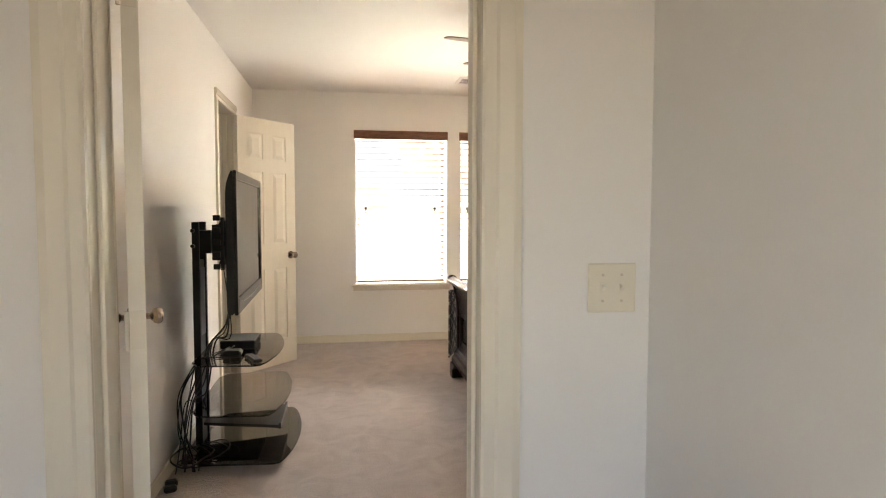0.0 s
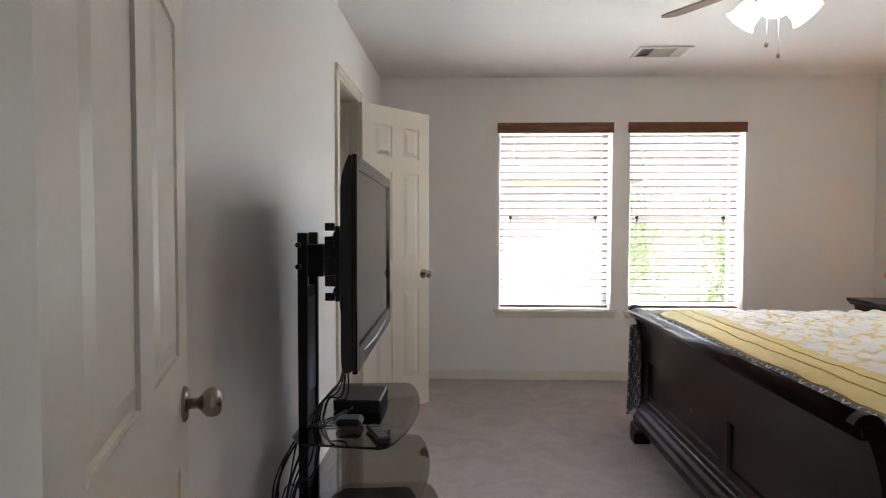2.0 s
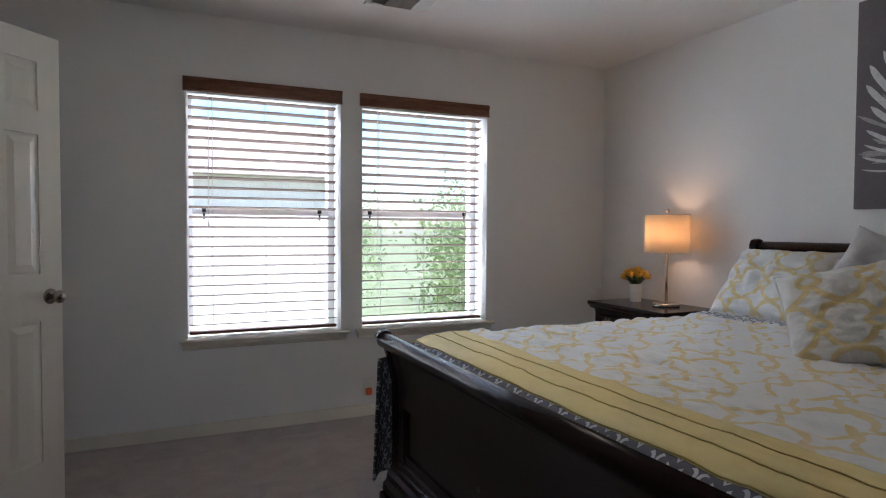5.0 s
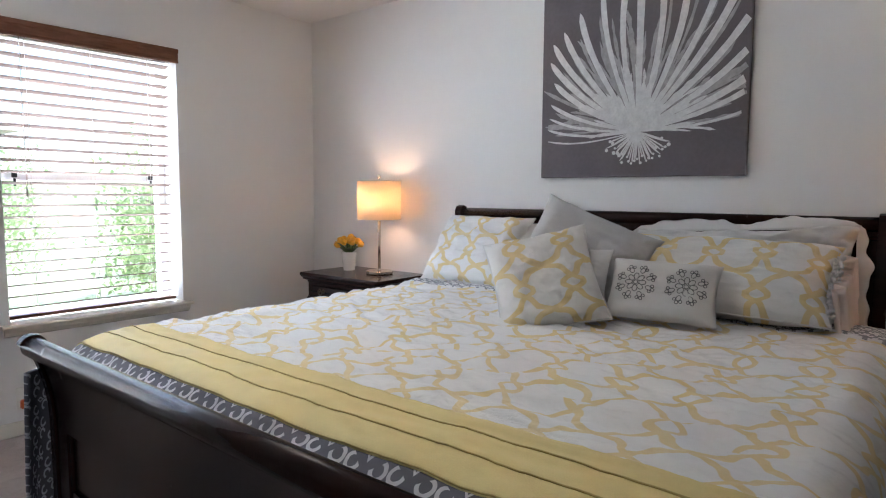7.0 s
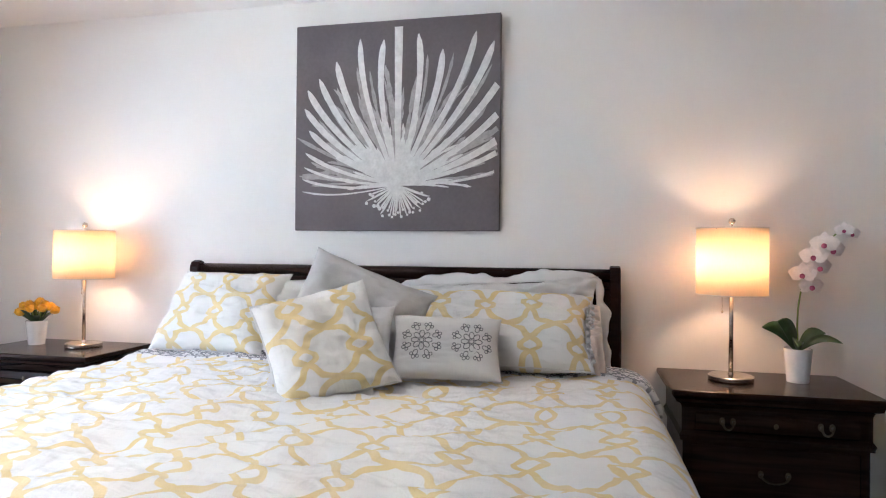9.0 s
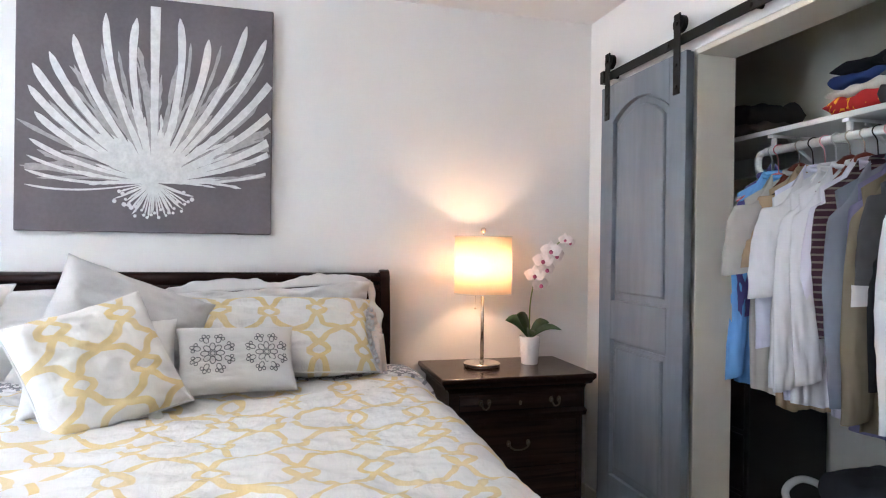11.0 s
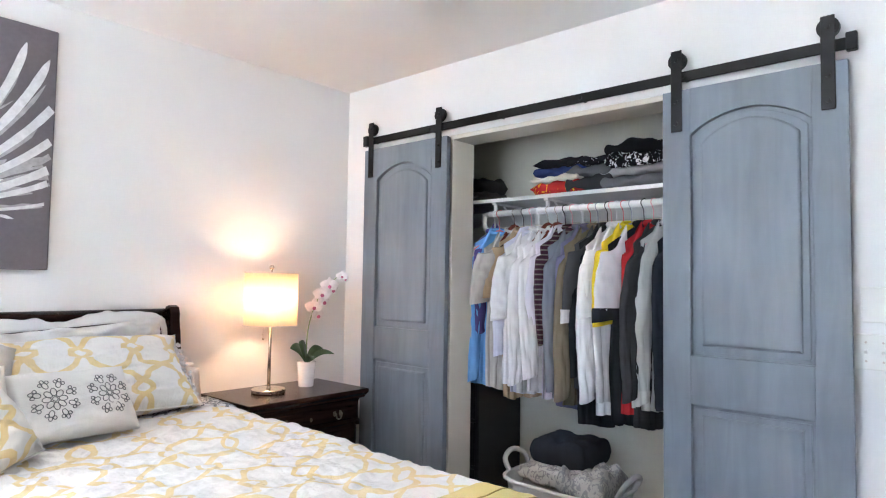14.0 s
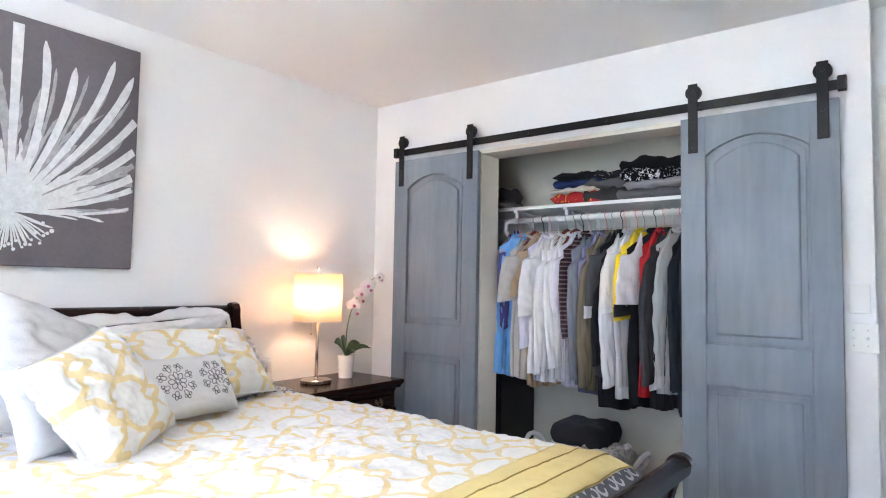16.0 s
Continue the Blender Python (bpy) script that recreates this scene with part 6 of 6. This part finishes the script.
# place along the rod, colour, length, sleeve, label, extras
GARMENTS = (
    (2.585, (0.10, 0.08, 0.26), 0.70, 0.50, "purple long-sleeved shirt on a hanger", {"wide": 0.11}),
    (2.555, (0.20, 0.42, 0.80), 0.86, 0.72, "sky-blue long-sleeved shirt on a hanger", {"wide": 0.15}),
    (2.455, (0.50, 0.475, 0.44), 0.86, 0.27, "grey-beige short-sleeved polo shirt on a wooden hanger", {"wood": 1, "fat": 1, "wide": 0.205}),
    (2.395, (0.42, 0.31, 0.20), 0.90, 0.27, "tan short-sleeved shirt on a hanger", {"wide": 0.15}),
    (2.345, (0.66, 0.67, 0.78), 0.86, 0.55, "lavender-white shirt on a hanger", {"wide": 0.165}),
    (2.300, WHITE, 0.82, 0.34, "white short-sleeved shirt on a hanger", {"fat": 1, "wide": 0.215}),
    (2.245, WHITE, 0.86, 0.66, "white long-sleeved dress shirt on a wooden hanger", {"wood": 1, "fat": 1, "wide": 0.20}),
    (2.190, WHITE, 0.84, 0.62, "white long-sleeved dress shirt on a wooden hanger", {"wood": 1, "fat": 1, "wide": 0.205}),
    (2.145, (0.66, 0.64, 0.72), 0.88, 0.55, "pale lilac shirt on a hanger", {"wide": 0.175}),
    (2.105, (0.055, 0.025, 0.04), 0.72, 0.46, "plum shirt with striped sleeves on a hanger", {"stripe": (2, 42, 0.30, (0.20, 0.17, 0.15)), "wide": 0.195}),
    (2.050, (0.19, 0.21, 0.25), 0.86, 0.66, "slate-grey long-sleeved shirt on a hanger", {"fat": 1, "wide": 0.21}),
    (2.005, (0.17, 0.165, 0.27), 0.90, 0.56, "dusky blue long-sleeved shirt on a hanger", {"wide": 0.18}),
    (1.965, (0.19, 0.16, 0.11), 0.88, 0.70, "olive-brown long-sleeved shirt on a hanger", {"fat": 1, "wide": 0.205}),
    (1.915, (0.07, 0.07, 0.075), 0.80, 0.34, "charcoal knit shirt with pale cuffs on a hanger", {"cuff": (0.6, 0.6, 0.6), "wide": 0.19}),
    (1.895, BLK, 0.96, 0.60, "black long shirt on a hanger", {"wide": 0.18}),
    (1.870, WHITE, 0.84, 0.68, "white long-sleeved jersey on a hanger", {"fat": 1}),
    (1.835, WHITE, 0.90, 0.32, "white short-sleeved jersey on a hanger", {"wide": 0.185}),
    (1.795, (0.78, 0.60, 0.02), 0.48, 0.36, "yellow sports jersey on a hanger", {"wide": 0.18}),
    (1.735, BLK, 0.93, 0.32, "black jersey with white sleeves on a hanger", {"panel": WHITE, "cuff": BLK, "wide": 0.20}),
    (1.690, RED, 0.88, 0.50, "red sweatshirt on a hanger", {"wide": 0.18}),
    (1.650, (0.04, 0.04, 0.045), 0.93, 0.66, "black sweatshirt on a hanger", {"wide": 0.195, "fat": 1}),
    (1.605, (0.55, 0.55, 0.54), 0.86, 0.68, "light grey hooded sweatshirt on a hanger", {"cuff": (0.62, 0.62, 0.60), "wide": 0.175}),
    (1.550, (0.022, 0.026, 0.038), 0.95, 0.68, "navy-black jacket on a hanger", {"fat": 1, "wide": 0.19}),
    (1.510, (0.022, 0.024, 0.03), 0.93, 0.64, "black jacket on a hanger", {"wide": 0.175}),
    (1.470, (0.14, 0.02, 0.028), 0.92, 0.60, "maroon sweatshirt on a hanger", {"wide": 0.175}),
    (1.430, (0.10, 0.02, 0.025), 0.88, 0.5, "dark red shirt on a wooden hanger", {"wood": 1}),
)
HCOL = ((0.8, 0.8, 0.8), (0.7, 0.2, 0.22), (0.3, 0.33, 0.38), (0.02, 0.02, 0.02), (0.75, 0.4, 0.42))
for k, (x, col, ln, sl, lab, opt) in enumerate(GARMENTS):
    garment(x, col, ln, sl, opt.get("wide", 0.205 + 0.012 * math.sin(k * 1.7)), 0.031 if opt.get("fat") else 0.022 + 0.003 * (k % 3), k, opt.get("stripe"), lab, opt.get("cuff"), opt.get("panel"))
    hanger(x, ROD_Y, opt.get("wood", 0), HCOL[k % 5], -22 + random.Random(k).uniform(-8, 8))


def folded(name, x0, x1, y0, y1, z, t, color, seed, label, stripe=None, lumpy=0.6):
    """A soft folded garment lying flat."""
    bm = bmesh.new()
    n = 22
    w, d = (x1 - x0), (y1 - y0)

    def skin(top):
        def at(a, b):
            u, v = math.sin((a - 0.5) * math.pi), math.sin((b - 0.5) * math.pi)
            e = math.sqrt(max(0.0, (1 - abs(u) ** 14) * (1 - abs(v) ** 14)))
            lump = lumpy * t * noise.noise((u * 2.5 + seed, v * 2, 0))
            zz = t / 2 + (t / 2 * e + lump * e) * (1 if top else -1)
            return Vector((u * w / 2 * (1 + 0.04 * noise.noise((v * 3, seed, 1))), v * d / 2 * (1 + 0.04 * noise.noise((u * 3, seed, 4))), max(0.0, zz)))
        return at
    for top in (True, False):
        sheet(bm, skin(top), n, n, lambda a, b: (a * w, b * d))
    bmesh.ops.remove_doubles(bm, verts=bm.verts, dist=0.001)
    bmesh.ops.recalc_face_normals(bm, faces=bm.faces)
    ob = single(name, bm, cloth(color, stripe), label, "clothes", group="folded clothes on the closet shelf", soft=True)
    ob.matrix_world = pose((x0 + x1) / 2, (y0 + y1) / 2, z, 0, 0, random.Random(seed).uniform(-6, 6))
    return ob


z0 = SHELF_Z + 0.021
STACKS = (
    (2.06, 2.36, (((0.42, 0.03, 0.03), 0.05, ("print", 26, 0.60, (0.75, 0.33, 0.03))), ((0.62, 0.58, 0.50), 0.028, None), ((0.03, 0.05, 0.16), 0.035, None), ((0.015, 0.015, 0.02), 0.036, None))),
    (1.90, 2.15, (((0.05, 0.05, 0.055), 0.06, None), ((0.11, 0.115, 0.12), 0.045, None), ((0.02, 0.02, 0.025), 0.035, ("print", 45, 0.66, (0.5, 0.5, 0.5))))),
    (1.58, 1.96, (((0.14, 0.14, 0.15), 0.045, None), ((0.27, 0.27, 0.28), 0.035, None), ((0.012, 0.012, 0.015), 0.05, ("print", 48, 0.57, (0.75, 0.75, 0.75))), ((0.012, 0.012, 0.014), 0.045, None))),
    (1.34, 1.62, (((0.30, 0.30, 0.32), 0.06, None), ((0.04, 0.04, 0.05), 0.05, None), ((0.02, 0.02, 0.022), 0.05, None))),
    (2.70, 2.95, (((0.12, 0.11, 0.10), 0.05, None), ((0.05, 0.05, 0.05), 0.06, None))),
)
for s, (xa, xb, items) in enumerate(STACKS):
    z = z0
    for k, (col, t, stripe) in enumerate(items):
        t *= 1.28
        folded("folded_shirt", xa + 0.004 * k, xb - 0.004 * k, 1.09, 1.375 - 0.006 * k, z, t, col, s * 10 + k, "folded shirt stacked on the closet shelf", stripe)
        z += t * 0.97

# black drawer chest under the clothes
chest = thing("drawer_chest", "plain black drawer chest standing in the closet", "chest")
part("case", boxes((2.66, 3.30, 1.0, 1.40, 0.02, 0.80), bevel=0.004), M_BLACK, chest)
for k in range(3):
    part("drawer", boxes((2.68, 3.28, 1.40, 1.412, 0.05 + 0.25 * k, 0.28 + 0.25 * k), bevel=0.003), M_BLACK, chest)
part("plinth", boxes((2.68, 3.28, 1.02, 1.38, 0.0, 0.02)), M_BLACK, chest)

# laundry basket
basket = thing("laundry_basket", "white plastic laundry basket heaped with folded laundry", "basket", pose(2.17, 1.28, 0))


def basket_ring(k, t, grow=0.0):
    a = 2 * math.pi * k / 40
    sq = (abs(math.cos(a)) ** 4 + abs(math.sin(a)) ** 4) ** -0.25
    return Vector(((0.24 + 0.06 * t + grow) * sq * math.cos(a), (0.17 + 0.05 * t + grow) * sq * math.sin(a), 0.31 * t))


bm = bmesh.new()
lv = [[bm.verts.new(basket_ring(k, t)) for k in range(40)] for t in (0.0, 0.06, 0.3, 0.55, 0.8, 1.0)]
for i, (p, q) in enumerate(zip(lv, lv[1:])):
    for k in range(40):
        if 1 <= i <= 3 and k % 2 == 0:
            continue
        bm.faces.new((p[k], p[(k + 1) % 40], q[(k + 1) % 40], q[k]))
bm.faces.new(lv[0][::-1])
tub = part("tub", bm, M_RODWHITE, basket)
tub.modifiers.new("thickness", "SOLIDIFY").thickness = 0.004
bm = bmesh.new()
tube(bm, [basket_ring(k, 1.0, 0.006) for k in range(40)], 0.011, 8, closed=True)
part("rim", bm, M_RODWHITE, basket, soft=True)
for s in (-1, 1):
    bm = bmesh.new()
    tube(bm, smooth_path([(s * 0.30, -0.09, 0.31), (s * 0.335, -0.085, 0.37), (s * 0.35, 0.0, 0.40), (s * 0.335, 0.085, 0.37), (s * 0.30, 0.09, 0.31)], 6), 0.014, 8)
    part("handle", bm, M_RODWHITE, basket, soft=True)
for k, (xa, xb, ya, yb, z, t, col, stripe, lab) in enumerate((
        (1.97, 2.37, 1.12, 1.44, 0.02, 0.30, (0.45, 0.44, 0.43), None, "pale crumpled laundry in the basket"),
        (2.00, 2.36, 1.16, 1.46, 0.31, 0.085, (0.62, 0.60, 0.57), ("print", 30, 0.55, (0.38, 0.37, 0.37)), "pale patterned folded blanket in the basket"),
        (1.90, 2.14, 1.16, 1.48, 0.29, 0.11, (0.55, 0.54, 0.52), ("print", 40, 0.52, (0.35, 0.35, 0.36)), "grey-white speckled folded laundry in the basket"),
        (2.02, 2.33, 1.12, 1.40, 0.39, 0.13, (0.035, 0.037, 0.048), None, "dark charcoal folded blanket on the laundry basket"))):
    folded("folded_laundry", xa, xb, ya, yb, z, t, col, 60 + k, lab, stripe, 0.18 if k == 3 else 0.5)
board_ = thing("ironing_board", "folded ironing board with metal legs leaning in the closet", "ironing board", pose(1.46, 1.50, 0.0, 0, 0, 8))
part("board", boxes((-0.02, 0.02, -0.18, 0.02, 0.05, 0.72), bevel=0.01), cloth((0.45, 0.38, 0.30)), board_)
bm = bmesh.new()
tube(bm, smooth_path([(0.03, 0.03, 0.0), (0.03, 0.03, 0.4), (0.03, 0.03, 0.74), (0.02, 0.0, 0.77), (0.0, -0.04, 0.77)], 5), 0.008, 8)
part("leg_tube", bm, M_NICKEL, board_, soft=True)

# ---- outside ----
M_LAWN = plain("lawn", (0.26, 0.29, 0.16), 0.9, vary=0.35, scale=0.8, grain=40, relief=0.5)
M_PALE = plain("pale_siding", (0.74, 0.72, 0.69), 0.8, vary=0.06)
M_ROOFM = plain("roof_shingle", (0.42, 0.36, 0.34), 0.9, vary=0.2)
M_BARK = plain("bark", (0.16, 0.12, 0.09), 0.9, vary=0.3)
M_FOLIAGE = leaf_material("foliage", (0.20, 0.27, 0.11), (0.34, 0.40, 0.20))
single("ground", boxes((-150, 150, 6.6, 300, -3.2, -3.0)), M_LAWN, "mown green lawn outside the windows", "lawn", kind="structure")
house = thing("neighbour_house", "pale neighbouring house with a shingled roof", "house", pose(-2.6, 17, -3.0))
part("wall", boxes((-7, 7, 0, 7, 0, 5.4)), M_PALE, house)
bm = bmesh.new()
slab(bm, [(-0.5, 5.4), (7.5, 5.4), (3.5, 7.2)], "x", -7.4, 7.4)
part("roof", bm, M_ROOFM, house)


def broad_tree(x, y, h, spread, seed, n):
    rg = random.Random(seed)
    root = thing("tree", "leafy green deciduous tree outside the window", "tree", pose(x, y, -3.0), group="trees outside")
    bm = bmesh.new()
    tube(bm, smooth_path([(0, 0, 0), (0.05, 0, h * 0.3), (-0.05, 0.08, h * 0.6), (0.05, 0, h * 0.85)], 5), 0.16, 10, taper=0.3)
    tips = []
    for k in range(11):
        a, z = k * 2.4, h * (0.28 + 0.05 * k)
        tip = Vector((spread * 0.7 * math.cos(a), spread * 0.7 * math.sin(a), z + h * 0.16))
        tube(bm, smooth_path([(0, 0, z), tuple(Vector((0, 0, z)).lerp(tip, 0.5) + Vector((0, 0, 0.1))), tip], 4), 0.06, 7, taper=0.25)
        tips.append(tip)
    part("trunk", bm, M_BARK, root, soft=True)
    vs, fs = [], []
    for k in range(n):
        c = rg.choice(tips) + Vector((rg.gauss(0, spread * 0.26), rg.gauss(0, spread * 0.26), rg.gauss(0, h * 0.10)))
        q = Euler((rg.uniform(-1, 1), rg.uniform(-1, 1), rg.uniform(0, 6.3))).to_matrix()
        s = rg.uniform(0.05, 0.11)
        b = len(vs)
        for p in ((-0.5, 0, 0), (0, -0.32, 0.06), (0.6, 0, 0), (0, 0.32, 0.06)):
            vs.append(c + q @ (Vector(p) * s * 1.6))
        fs += [(b, b + 1, b + 2), (b, b + 2, b + 3)]
    me = bpy.data.meshes.new("crown")
    me.from_pydata(vs, [], fs)
    me.materials.append(M_FOLIAGE)
    crown = new("crown", me)
    crown.parent = root


broad_tree(8.6, 17.0, 4.6, 1.9, 1, 8000)
broad_tree(13.0, 24.0, 6.2, 2.6, 2, 8000)
broad_tree(6.2, 27.0, 5.2, 2.2, 3, 6000)
broad_tree(18.5, 30.0, 7.0, 3.0, 5, 6000)
